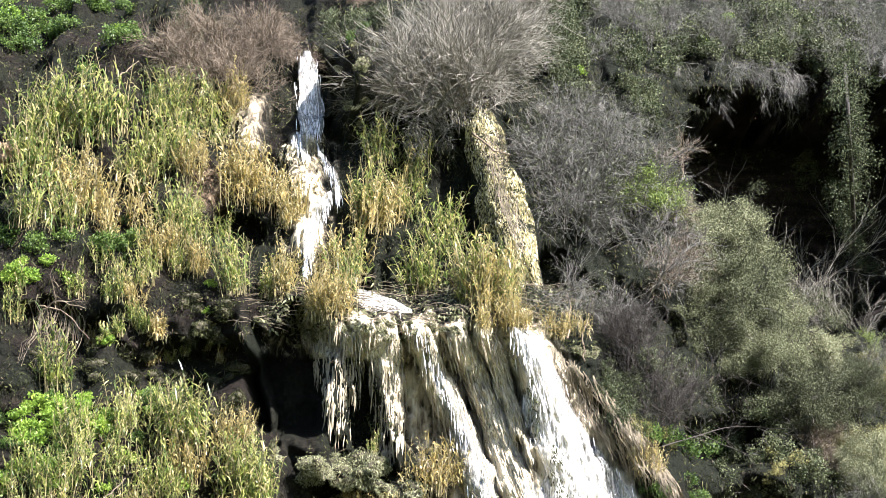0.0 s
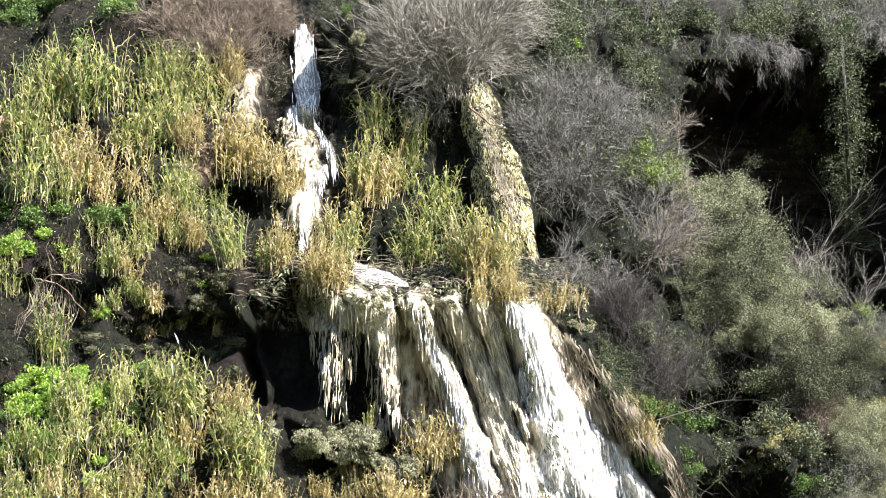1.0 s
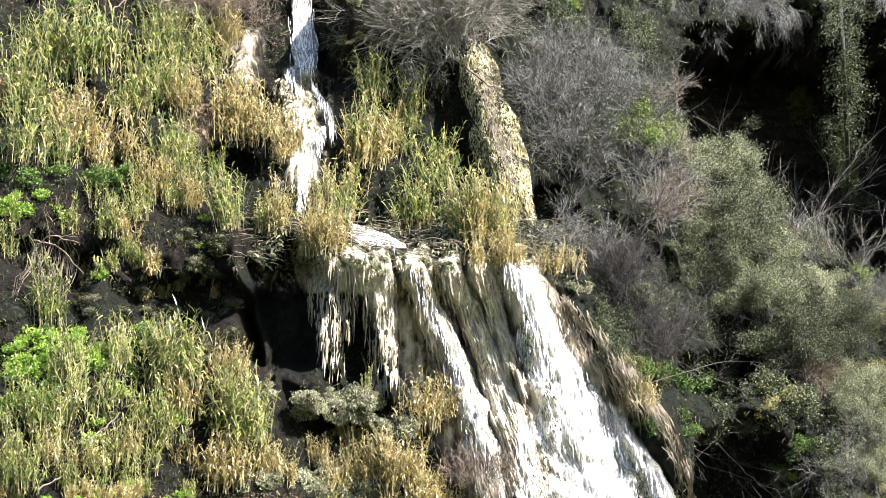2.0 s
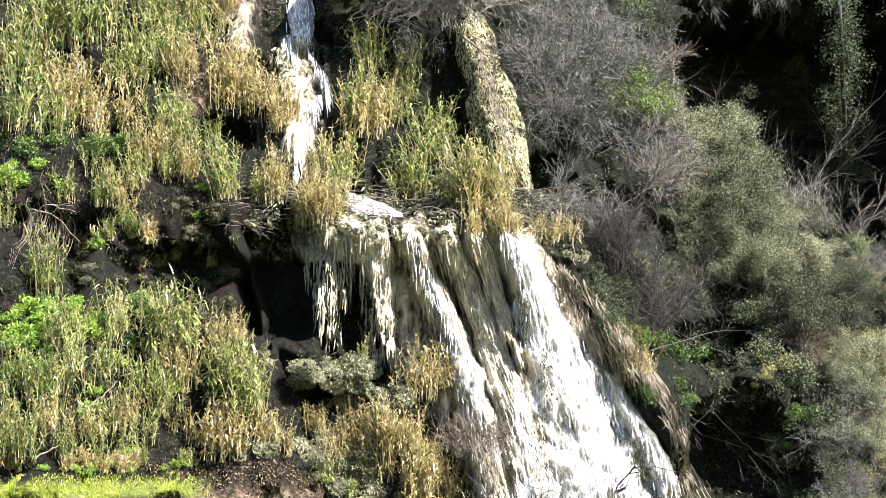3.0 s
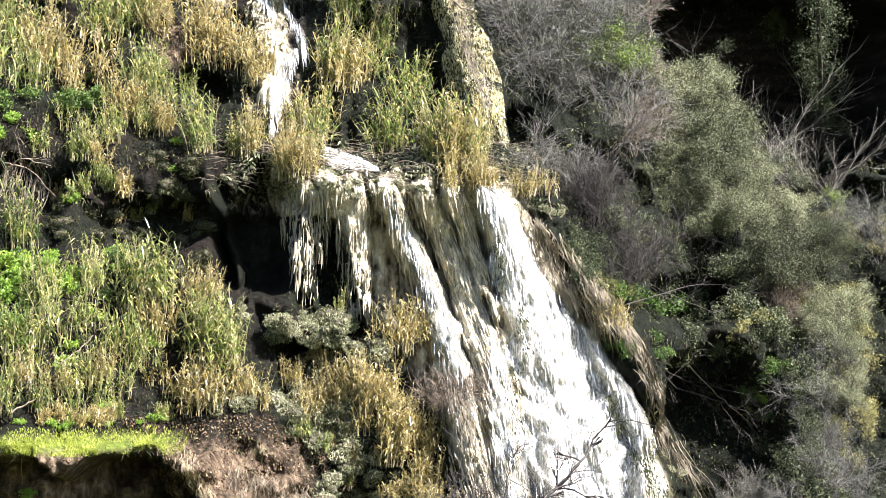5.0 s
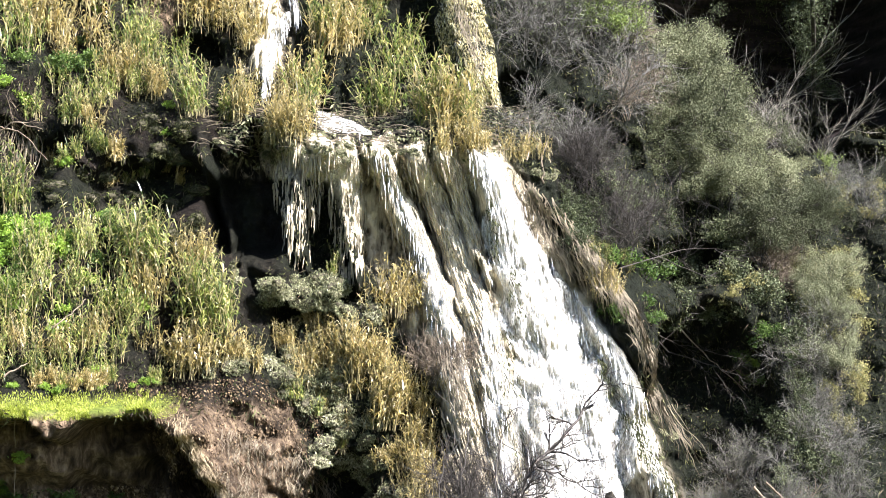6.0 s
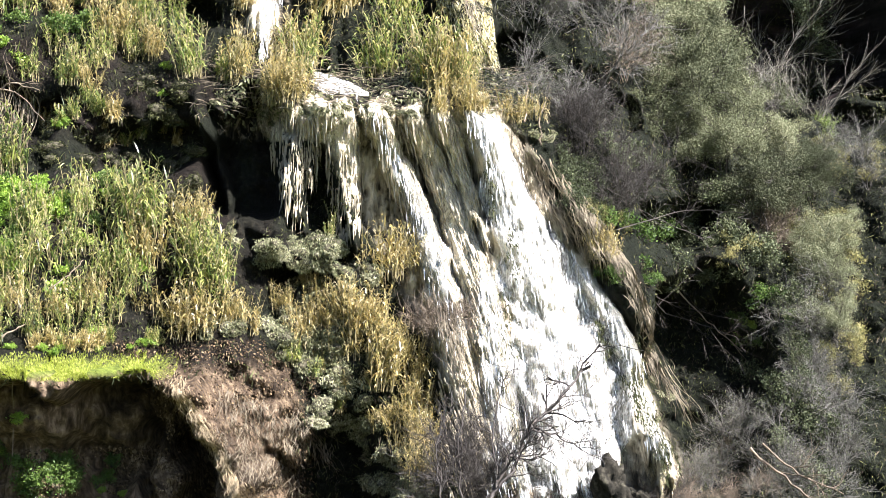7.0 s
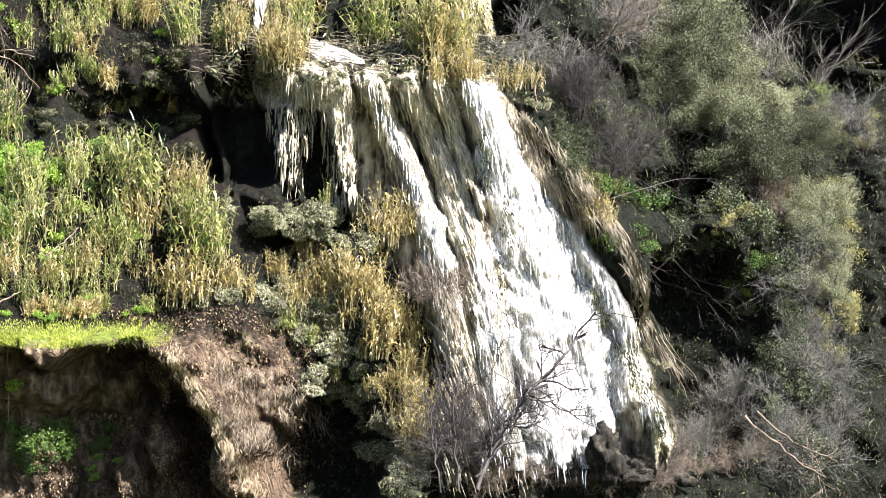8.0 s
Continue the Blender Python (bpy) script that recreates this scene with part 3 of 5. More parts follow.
def bush_mesh(seed, mat, count=620, rx=0.6, rz=0.45, length=0.13, width=0.07, clumps=16):
    """A low leafy plant: leaves in uneven clumps over a mound."""
    rng = np.random.default_rng(seed)
    c = rng.normal(size=(clumps, 3))
    c = c / np.linalg.norm(c, axis=1)[:, None] * rng.uniform(0.4, 1.0, (clumps, 1)) * (rx, rx, rz) + (0, 0, rz * 0.7)
    p = c[rng.integers(0, clumps, count)] + rng.normal(0, 0.2, (count, 3)) * (rx, rx, rz)
    b, stalk = Batch(), Batch()
    b.leaves(p, length, width, rng, 0.5)
    for q in c:
        stalk.tube([q * (0.1, 0.1, 0) - (0, 0, 0.1), q * (0.5, 0.5, 0.6), q], (0.016, 0.012, 0.006))
    return stalk.mesh("twig_frame", TWIG_DARK), b.mesh("leaves", mat, False)


def moss_mesh(seed, mat, count=1300, rx=0.7, rz=0.4):
    """A cushion of wet moss and fern: short strands that hang over a low mound."""
    rng = np.random.default_rng(seed)
    d = rng.normal(size=(count, 3))
    d = d / np.linalg.norm(d, axis=1)[:, None] * rng.uniform(0.75, 1.0, (count, 1))
    lump = 1 + 0.4 * wave(d[:, 0] * 2.5 + seed, d[:, 2] * 2.5, 73)
    p = d * lump[:, None] * (rx, 0.6 * rx, rz)
    p = p[rng.random(count) < 0.35 + 0.65 * (wave(d[:, 0] * 4, d[:, 2] * 4 + seed, 74) > -0.1)]
    b, core = Batch(), Batch()
    b.tufts(p, 0.12, 0.036, rng, 0.1, 0.7)
    t = np.linspace(-1, 1, 7)
    core.tube(np.stack([0.8 * rx * t, 0 * t, 0 * t], -1), 0.62 * rz * np.sqrt(1.02 - t * t), 7)
    return core.mesh("cushion", TUFA_MOSS), b.mesh("moss", mat, False)


def stone_mesh(seed, size, mat, rough=0.35):
    bm = bmesh.new()
    bmesh.ops.create_icosphere(bm, subdivisions=4, radius=1.0)
    for v in bm.verts:
        k = noise.fractal(v.co * 1.3 + Vector((seed * 3.1, 0, 0)), 0.8, 2.0, 6)
        v.co *= 1 + rough * k
        v.co = Vector((v.co.x * size[0], v.co.y * size[1], v.co.z * size[2]))
    me = bpy.data.meshes.new("stone")
    bm.to_mesh(me)
    bm.free()
    me.polygons.foreach_set("use_smooth", np.ones(len(me.polygons), bool))
    me.materials.append(mat)
    return me


def water_ribbon(name, path, mat, off=0.16, seed=0, slant=0.0):
    """A sheet of falling water that follows the rock; path: (x, z, half width) from the top down."""
    path = np.array(path)
    zz = np.arange(path[0, 1], path[-1, 1], -0.09)
    cx = np.interp(-zz, -path[:, 1], path[:, 0])
    hw = np.interp(-zz, -path[:, 1], path[:, 2])
    nx = max(8, int(2 * path[:, 2].max() / 0.08))
    s = np.linspace(-1, 1, nx)
    fray = 1 + 0.22 * np.stack([wave(zz * 1.1, np.zeros_like(zz) + seed, 41), wave(zz * 1.3, np.zeros_like(zz) + seed, 42)])
    px = cx[:, None] + np.where(s[None] < 0, fray[0][:, None], fray[1][:, None]) * hw[:, None] * s[None]
    pz = np.repeat(zz[:, None], nx, 1)
    rock = relief(px, pz)
    smooth = np.minimum(rock, broad(px, pz) + 0.1)
    edge = np.sqrt(np.clip(1 - s ** 2, 0, 1))[None]
    py = 0.5 * rock + 0.5 * smooth - off * (0.25 + edge) - 0.07 * edge * wave(px * 4.0 - pz * 0.3, pz * 0.5, seed + 43) - 0.05 * wave(px * 11, pz * 2.0, seed + 44)
    k = (np.arange(len(zz) - 1)[:, None] * nx + np.arange(nx - 1)[None]).reshape(-1)
    return numpy_mesh(name, np.stack([px, py, pz], -1).reshape(-1, 3), np.stack([k, k + 1, k + nx + 1, k + nx], -1), mat)


def place(x, z, lift=0.0, out=0.0):
    return (x, depth(x, z) - out, z + lift)


def thatch(n, x0, z0, x1, z1, length, width, lean, mat, seed, off=0.08, fall=0.5, sides=0, loose=0.05, wander=0.05, name="strand", free=False):
    """Strands that hang down over the rock from the line between two places, or from up to fall metres below it."""
    rng = np.random.default_rng(seed)
    b = Batch()
    for _ in range(n):
        f = rng.random()
        down = fall * rng.random()
        x, z = x0 + (x1 - x0) * f + lean * down + rng.normal(0, 0.1), z0 + (z1 - z0) * f - down
        ln = length * rng.uniform(0.35, 1.1)
        t = np.linspace(0, 1, 7)
        px = x + lean * ln * t * rng.uniform(0.6, 1.3) + np.cumsum(rng.normal(0, wander, 7))
        pz = z - ln * t
        py = np.minimum(relief(px, pz), broad(px, pz) + 0.25) - off - rng.uniform(0, 3 * loose) - loose * 3 * np.sin(t * 3.1) * rng.random()
        if free:
            py = float(relief(px[0], pz[0] + 0.3)) - off + np.cumsum(rng.normal(0, wander, 7))
            px = px + 0.5 * ln * (rng.random() - 0.5) * np.sin(t * 2.5)
        w = width * rng.uniform(0.5, 1.6)
        pts = np.stack([px, py + 0 * t, pz], -1)
        if sides:
            b.tube(pts, w * (1 - 0.7 * t ** 2) * (1 + rng.normal(0, 0.3, 7)), sides)
        else:
            b.blade(pts, w * (1.05 - 0.75 * t), np.array((1.0, -0.5 * rng.random(), 0.0)))
    return b.mesh(name, mat, sides > 0)


def stick(points, radius, mat, name, label, category, twigs=0, seed=0, group=""):
    """A fallen or leaning limb through a few places, with side twigs."""
    rng = np.random.default_rng(seed)
    b, tips = Batch(), []
    p = np.array(points, float)
    t = np.linspace(0, len(p) - 1, 4 * len(p))
    q = np.stack([np.interp(t, range(len(p)), p[:, k]) for k in range(3)], -1) + rng.normal(0, radius * 0.8, (len(t), 3))
    b.tube(q, radius * np.linspace(1, 0.45, len(t)), 5)
    for _ in range(twigs):
        i = int(rng.integers(len(q) // 4, len(q) - 1))
        d = q[i + 1] - q[i]
        d = d / np.linalg.norm(d) + 0.9 * rng.normal(size=3) * (1, 0.6, 1)
        grow(b, tips, rng, q[i], d / np.linalg.norm(d), rng.uniform(0.5, 1.2), radius * 0.5, 2, 0.03, 0.8, (4, 3))
    ob = new(name, b.mesh(name, mat))
    return tagged(ob, label, category, group)


def spots(x, z, wide, high, count, size):
    """Places for count plants of about that size in an oval patch of the slope."""
    a, r = rng.uniform(0, 2 * math.pi, count), np.sqrt(rng.random(count))
    return [(float(x + wide * q * math.cos(b)), float(z + high * q * math.sin(b)), float(size * rng.uniform(0.8, 1.2))) for b, q in zip(a, r)]


def scatter(protos, spots, name, label, category, group, parts, rng, tilt=6.0, out=0.0, sink=0.0):
    """Sets plants of the given builds on the hillside; spots: x, z, scale."""
    for x, z, s in spots:
        meshes = protos[int(rng.integers(len(protos)))]
        e = thing(name, 0, 0, 0, label, category, group) if len(meshes) > 1 else tagged(new(name, meshes[0]), label, category, group)
        e.matrix_world = Matrix.Translation(place(x, z, -sink, out)) @ Euler([radians(v) for v in (rng.normal(0, tilt), rng.normal(0, tilt), rng.uniform(0, 360))]).to_matrix().to_4x4() @ Matrix.Diagonal((s, s, s * rng.uniform(0.9, 1.1), 1))
        for pname, me in zip(parts, meshes if len(meshes) > 1 else ()):
            part(pname, me, e)


# ---- where things stand: x, z, scale ----
UPPER_WATER = [
    ([(-4.9, 16.96, 0.16), (-4.83, 16.58, 0.32), (-4.75, 15.51, 0.38), (-4.55, 13.85, 0.4), (-4.47, 13.23, 0.3)], WATER_SHADE, 0.23),
    ([(-4.88, 13.45, 0.08), (-4.92, 13.0, 0.19), (-4.7, 12.55, 0.19), (-4.5, 12.3, 0.10)], WATER_THIN, 0.25),
    ([(-4.27, 13.0, 0.06), (-4.05, 12.43, 0.12), (-3.67, 11.76, 0.14), (-3.44, 10.9, 0.13), (-3.39, 10.64, 0.08)], WATER_THIN, 0.25),
    ([(-3.72, 10.99, 0.10), (-3.89, 10.56, 0.22), (-4.13, 9.81, 0.26), (-4.32, 8.37, 0.16), (-4.38, 7.97, 0.07)], WATER_THIN, 0.25),
    ([(-2.58, 7.54, 0.11), (-2.09, 7.1, 0.53), (-1.63, 6.74, 0.72), (-1.44, 6.47, 0.51)], WATER, 0.1),
]
MAIN_WATER = [
    ([(2.1, 6.0, 0.2), (2.32, 5.89, 0.37), (2.58, 5.56, 0.46), (2.79, 4.87, 0.5), (3.1, 4.2, 0.66), (3.3, 3.51, 0.8), (3.6, 2.83, 0.9), (3.85, 2.14, 1.05), (4.1, 1.46, 1.2), (4.5, 0.43, 1.45), (4.85, -0.58, 1.5), (5.15, -1.58, 1.6), (5.35, -2.6, 1.65), (5.3, -3.5, 1.55), (5.0, -4.4, 1.4), (4.85, -5.5, 1.2)], WATER, 0.2),
    ([(-0.75, 5.9, 0.12), (-0.1, 4.5, 0.25), (0.55, 3.0, 0.4), (1.2, 1.0, 0.5), (1.7, -0.9, 0.5)], WATER_THIN, 0.06),
    ([(2.55, 1.4, 0.2), (2.75, -0.6, 0.45), (3.0, -2.2, 0.7), (3.2, -3.88, 0.95), (3.3, -5.4, 1.0)], WATER_THIN, 0.1),
    ([(5.61, 1.32, 0.17), (6.6, -0.7, 0.38), (7.4, -2.64, 0.5), (7.7, -4.3, 0.4)], WATER_THIN, 0.1),
]
# count, line from x, z to x, z, length, width, lean, fall
STRAW_DRAPES = [
    (160, -5.92, 6.1, 1.97, 5.7, 0.38, 0.02, 0.05, 0.51),
    (420, -6.2, -1.5, -3.6, -5.8, 0.55, 0.018, 0.5, 0.5),
    (240, 3.29, 5.59, 5.52, 3.77, 1.21, 0.025, 0.4, 2.26),
    (200, 5.33, 3.76, 7.04, 1.34, 1.22, 0.025, 0.5, 2.1),
    (160, 6.62, 0.99, 8.11, -0.4, 1.43, 0.025, 0.5, 2.68),
    (320, -5.0, -2.0, -2.5, -3.0, 0.7, 0.018, 0.35, 1.4),
    (240, -4.9, -3.0, -3.3, -4.4, 0.5, 0.018, 0.4, 1.0),
    (60, -12.55, 7.18, -11.14, 6.82, 1.9, 0.02, 0.05, 0.69),
    (80, 0.77, 1.13, 1.76, -0.36, 1.51, 0.02, 0.2, 1.35),
    (80, 1.16, 13.86, 1.68, 11.63, 1.29, 0.025, 0.25, 3.31),
]
VINES = [
    (9.51, 18.74, 0.6),
    (11.57, 18.42, 0.75),
    (12.96, 18.65, 0.95),
    (13.84, 18.58, 0.9),
    (15.01, 19.12, 0.6),
    (18.11, 19.38, 0.9),
    (7.41, 16.92, 0.5),
    (16.53, 19.94, 0.6),
    (4.6, 17.9, 0.5),
]
FALLEN = [
    ([(2.18, 54.1, -5.79), (2.66, 54.7, -4.68), (3.48, 55.5, -3.39), (4.31, 56.1, -2.5), (5.4, 56.8, -1.52)], 0.075, 16),
    ([(3.33, 55.5, -3.24), (4.28, 55.8, -3.41), (5.21, 55.9, -3.87)], 0.035, 9),
    ([(2.19, 54.3, -5.37), (3.05, 54.9, -4.47), (3.31, 55.2, -3.97)], 0.05, 9),
    ([(1.72, 53.9, -5.77), (1.6, 54.6, -3.93), (1.8, 55.6, -2.18)], 0.035, 10),
    ([(1.27, 53.4, -5.72), (0.98, 53.7, -4.3), (1.17, 55.3, -2.77)], 0.03, 10),
    ([(2.66, 54.6, -4.81), (2.54, 55.2, -3.22), (2.98, 55.9, -1.73)], 0.03, 9),
    ([(6.27, 60.6, 3.78), (8.25, 65.6, 3.17), (10.02, 65.2, 2.33)], 0.025, 4),
    ([(6.56, 60.3, 2.49), (9.65, 67.6, 3.46), (11.59, 66.7, 3.32)], 0.022, 4),
    ([(6.91, 60.6, 1.15), (8.94, 67.1, -0.04), (10.42, 67.0, -0.5), (11.36, 66.0, -0.95)], 0.025, 5),
    ([(7.0, 60.7, 0.98), (9.19, 67.5, 0.24), (10.94, 66.7, -0.22)], 0.022, 5),
    ([(9.36, 67.3, 0.71), (10.5, 67.5, -0.41), (11.59, 67.4, -1.34)], 0.03, 3),
    ([(-11.36, 67.9, 15.51), (-11.04, 68.3, 15.92), (-10.66, 68.7, 16.4)], 0.035, 0),
    ([(-12.49, 60.7, 6.37), (-11.74, 60.3, 6.93), (-10.89, 60.4, 6.68)], 0.03, 1),
    ([(-12.23, 60.2, 6.75), (-11.67, 60.9, 6.65), (-10.69, 60.4, 5.74)], 0.03, 1),
    ([(-10.72, 54.1, -0.7), (-10.11, 54.4, -0.33)], 0.03, 0),
    ([(10.86, 61.6, -4.26), (11.86, 59.9, -5.28), (13.01, 60.1, -5.95)], 0.05, 3),
    ([(11.12, 61.1, -4.06), (11.95, 60.3, -4.83), (13.48, 60.5, -5.5)], 0.04, 3),
    ([(0.95, 64.9, 13.01), (1.76, 63.8, 12.13), (2.28, 65.6, 12.38)], 0.04, 3),
    ([(4.32, 60.8, 5.08), (4.26, 61.0, 5.97), (4.76, 62.9, 7.05)], 0.03, 3),
    ([(3.79, 60.5, 5.75), (3.96, 61.6, 6.73), (4.03, 65.5, 8.09)], 0.03, 3),
    ([(-10.07, 52.4, -1.62), (-10.53, 54.8, -2.75), (-10.42, 54.3, -3.9)], 0.018, 0),
    ([(-10.94, 53.6, -5.16), (-11.1, 53.9, -4.32), (-11.06, 54.3, -3.61)], 0.018, 1),
    ([(-9.62, 55.0, 0.58), (-9.1, 55.5, 1.05), (-8.78, 55.9, 1.45)], 0.025, 0),
]
STONES = [
    (6.12, -5.03, 0.46, 0.71),
    (8.33, -5.9, 0.51, 0.31),
    (6.82, -5.56, 0.58, 0.37),
]
BARE_TREES = [
    (13.8, 7.2, 1.4),
    (15.9, 6.6, 0.8),
]
LIME_TREES = [
    (6.44, 10.21, 0.75),
    (7.9, 10.5, 0.5),
    (6.92, 10.74, 0.6),
    (16.1, 6.41, 0.5),
]
IVY_TRUNKS = [
    [(18.61, 89.6, 9.53), (17.92, 86.3, 11.41), (16.77, 80.7, 12.76), (15.54, 75.0, 14.04), (15.16, 73.4, 15.9), (16.5, 80.2, 19.03)],
    [(13.46, 79.7, 18.67), (13.68, 81.9, 20.65), (14.7, 85.5, 23.59)],
    [(3.67, 70.1, 16.22), (3.99, 73.3, 18.26), (4.26, 76.8, 20.28)],
]
PALE_SPOTS = [
    (0.53, 13.46, 1.28),
    (0.17, 15.0, 1.05),
    (1.21, 13.92, 0.95),
    (0.18, 15.8, 1.13),
    (0.5, 15.02, 1.03),
    (-0.0, 15.43, 0.93),
    (0.97, 15.81, 1.17),
    (1.8, 16.12, 1.06),
    (1.48, 15.76, 1.29),
    (0.23, 14.42, 1.14),
    (-0.18, 13.99, 1.32),
    (-0.09, 13.83, 1.28),
    (1.39, 15.08, 1.2),
    (2.6, 18.14, 0.83),
    (2.52, 17.8, 0.99),
    (2.69, 18.11, 1.15),
    (2.98, 19.09, 1.02),
]
STUMP = (-14.50, 12.11)
# count, line from x, z to x, z, breadth, height over the rock
MOSS_STREAKS = [
    (420, 5.81, -0.2, 6.81, -2.49, 0.2, 0.42),
    (420, 6.81, -2.41, 7.78, -4.87, 0.3, 0.42),
    (500, 6.85, -1.29, 8.6, -5.41, 0.6, 0.4),
    (260, 3.0, 3.0, 3.5, 1.0, 0.3, 0.4),
    (320, 2.94, 0.63, 3.47, -4.64, 0.5, 0.35),
    (240, 2.45, 4.6, 3.0, 2.2, 0.12, 0.4),
]


# ---- water ----
def cascade(name, label, ribbons):
    e = thing(name, 0, 0, 0, label, "waterfall", kind="structure")
    for i, (path, mat, off) in enumerate(ribbons):
        part("water_sheet", water_ribbon("water_sheet", path, mat, off, i), e)


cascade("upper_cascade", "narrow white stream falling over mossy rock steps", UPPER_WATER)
cascade("main_cascade", "broad white waterfall spilling over a lime-crusted cliff", MAIN_WATER)

# ---- drips of lime and moss that hang from the lobes ----
g = np.random.default_rng(97)
b = Batch()
for path, half, far in LOBES[:6]:
    p = np.array(path)
    for _ in range(int(46 * (p[0, 1] - p[-1, 1]))):
        f = g.random() ** 0.8
        z = p[0, 1] + 0.1 + (p[-1, 1] - p[0, 1]) * f
        x = np.interp(-z, -p[:, 1], p[:, 0]) + (half[0] + (half[1] - half[0]) * f) * g.uniform(-1.05, 1.05)
        t = np.linspace(0, 1, 6)
        ln = g.uniform(0.2, 0.75)
        lean = 0.3 * float(step((x + 1.5) / 3))
        px, pz = x + lean * ln * t + np.cumsum(g.normal(0, 0.012, 6)), z - ln * t
        py = np.minimum(relief(px, pz), float(relief(x, z)) + 0.1 - 0.08 * t) - 0.035
        b.tube(np.stack([px, py, pz], -1), g.uniform(0.018, 0.045) * np.minimum(0.4 + 3 * t, 1) * (1.02 - 0.9 * t ** 2), 4)
ob = new("lime_drip", b.mesh("lime_drip", TUFA))
ob.parent = ground
tagged(ob, "ragged lime-crusted strands hanging down the cliff", kind="stuff")

# ---- plants ----
rng = np.random.default_rng(5)
GREEN_REEDS = [reed_meshes(10 + i, False) for i in range(4)]
GOLD_REEDS = [reed_meshes(20 + i, True) for i in range(4)]
LOW_REEDS = [reed_meshes(30 + i, i % 2 == 0, 22, 1.5, 0.5) for i in range(3)]


def green_reeds(*patch):
    scatter(GREEN_REEDS, spots(*patch), "reed_clump", "green giant reeds with arching leaves on the slope", "reeds", "reeds on the slope", ("cane", "foliage"), rng, 5, 0.1)


def dry_reeds(*patch):
    scatter(GOLD_REEDS, spots(*patch), "reed_clump", "dry golden giant reeds on the slope", "reeds", "reeds on the slope", ("cane", "foliage"), rng, 5, 0.1)


def low_grass(*patch):
    scatter(LOW_REEDS, spots(*patch), "grass_tussock", "low tussock of dry and green grass", "grass", "grass tussocks", ("cane", "foliage"), rng, 9, 0.05)


# patches: x, z, half width, half height, how many, size
green_reeds(-10, -0.7, 2.1, 0.1, 8, 0.43)
green_reeds(-11.3, 6.5, 0.1, 0.7, 3, 0.44)
green_reeds(-8.7, 7.3, 1.4, 0.3, 2, 0.43)
green_reeds(-11.4, -0.5, 0.8, 0.4, 4, 0.49)
green_reeds(-10.7, 2.3, 0.5, 0.5, 3, 0.61)
green_reeds(-9, 14, 0.8, 0.5, 5, 0.6)
green_reeds(-12.9, 6.5, 0.3, 0.8, 4, 0.51)
green_reeds(-7.5, 9.2, 0.8, 0.5, 4, 0.51)
green_reeds(-2.6, 10.2, 0.3, 0.4, 3, 0.58)
green_reeds(-0.7, 7.6, 0.3, 0.6, 5, 0.63)
green_reeds(-14, 13.2, 1.5, 1.5, 6, 0.81)
green_reeds(-13.4, 11, 1.3, 1.1, 5, 0.8)
green_reeds(-11.3, 13.1, 1.2, 0.7, 5, 0.91)
green_reeds(-9.7, 11.8, 1.2, 1.6, 5, 0.74)
green_reeds(-12.7, 9.5, 1.3, 0.5, 4, 0.73)
green_reeds(-8.3, 9.6, 0.6, 0.6, 5, 0.58)
green_reeds(-5.6, 7.1, 1.3, 0.5, 5, 0.6)
green_reeds(-3.1, 7.6, 0.6, 0.4, 3, 0.64)
green_reeds(-1.6, 9.9, 0.9, 0.5, 4, 0.64)
green_reeds(-2.3, 12.2, 0.5, 0.3, 3, 0.69)
green_reeds(-0, 8.9, 0.3, 0.7, 3, 0.66)
green_reeds(1.3, 7, 1.2, 0.7, 8, 0.71)
green_reeds(-11.2, 1, 1, 1.1, 8, 0.5)
green_reeds(-9.6, 0.9, 0.9, 1.6, 7, 0.56)
green_reeds(-8.1, 0.3, 0.8, 1.1, 8, 0.53)
green_reeds(-7.5, 2.2, 0.4, 0.4, 5, 0.7)
green_reeds(-5.8, 0.8, 0.7, 0.9, 9, 0.69)
green_reeds(-10, 7, 0.1, 0.2, 2, 0.56)
green_reeds(-11.4, 4.1, 0.3, 0.1, 2, 0.67)
green_reeds(-2, 2.4, 0.1, 0.2, 2, 0.3)
dry_reeds(-1.9, 9.9, 0.7, 0.5, 5, 0.71)
dry_reeds(1.3, 7, 0.7, 0.6, 7, 0.77)
dry_reeds(-3.2, 7.8, 0.4, 0.4, 4, 0.7)
dry_reeds(-5.1, 7.2, 0.4, 0.5, 3, 0.61)
dry_reeds(0.9, -4.9, 0.5, 0.4, 6, 0.43)
dry_reeds(-4.3, -0.4, 0.9, 0.3, 5, 0.36)
dry_reeds(-2.6, 0.1, 1, 0.3, 7, 0.35)
dry_reeds(-2.4, 0.7, 0.5, 0.2, 5, 0.4)
dry_reeds(-2.7, -0.5, 0.5, 0.7, 5, 0.37)
dry_reeds(-0.1, 1, 0.7, 0.5, 4, 0.59)
dry_reeds(0.8, -2.5, 0.5, 0.7, 4, 0.48)
dry_reeds(-7.3, 13.8, 0.4, 1, 4, 0.52)
dry_reeds(-10.7, 9.7, 0.9, 0.7, 6, 0.73)
dry_reeds(-12.2, 10.7, 0.4, 0.5, 4, 0.65)
dry_reeds(-6.4, 11.1, 0.7, 0.9, 7, 0.68)
dry_reeds(-4.9, 9.9, 0.2, 0.6, 6, 0.56)
dry_reeds(-8.9, 8.4, 0.2, 0.3, 4, 0.61)
dry_reeds(-7.7, 7.9, 0.1, 0.4, 3, 0.45)
dry_reeds(-9.4, 6.7, 0.2, 0.3, 3, 0.44)
dry_reeds(-3.7, 6.3, 0.7, 0.2, 9, 0.66)
dry_reeds(1.5, 6, 1, 0.2, 7, 0.46)
dry_reeds(-1.2, -0.7, 0.7, 0.8, 10, 0.58)
dry_reeds(-0.3, -1.8, 0.7, 0.7, 8, 0.61)
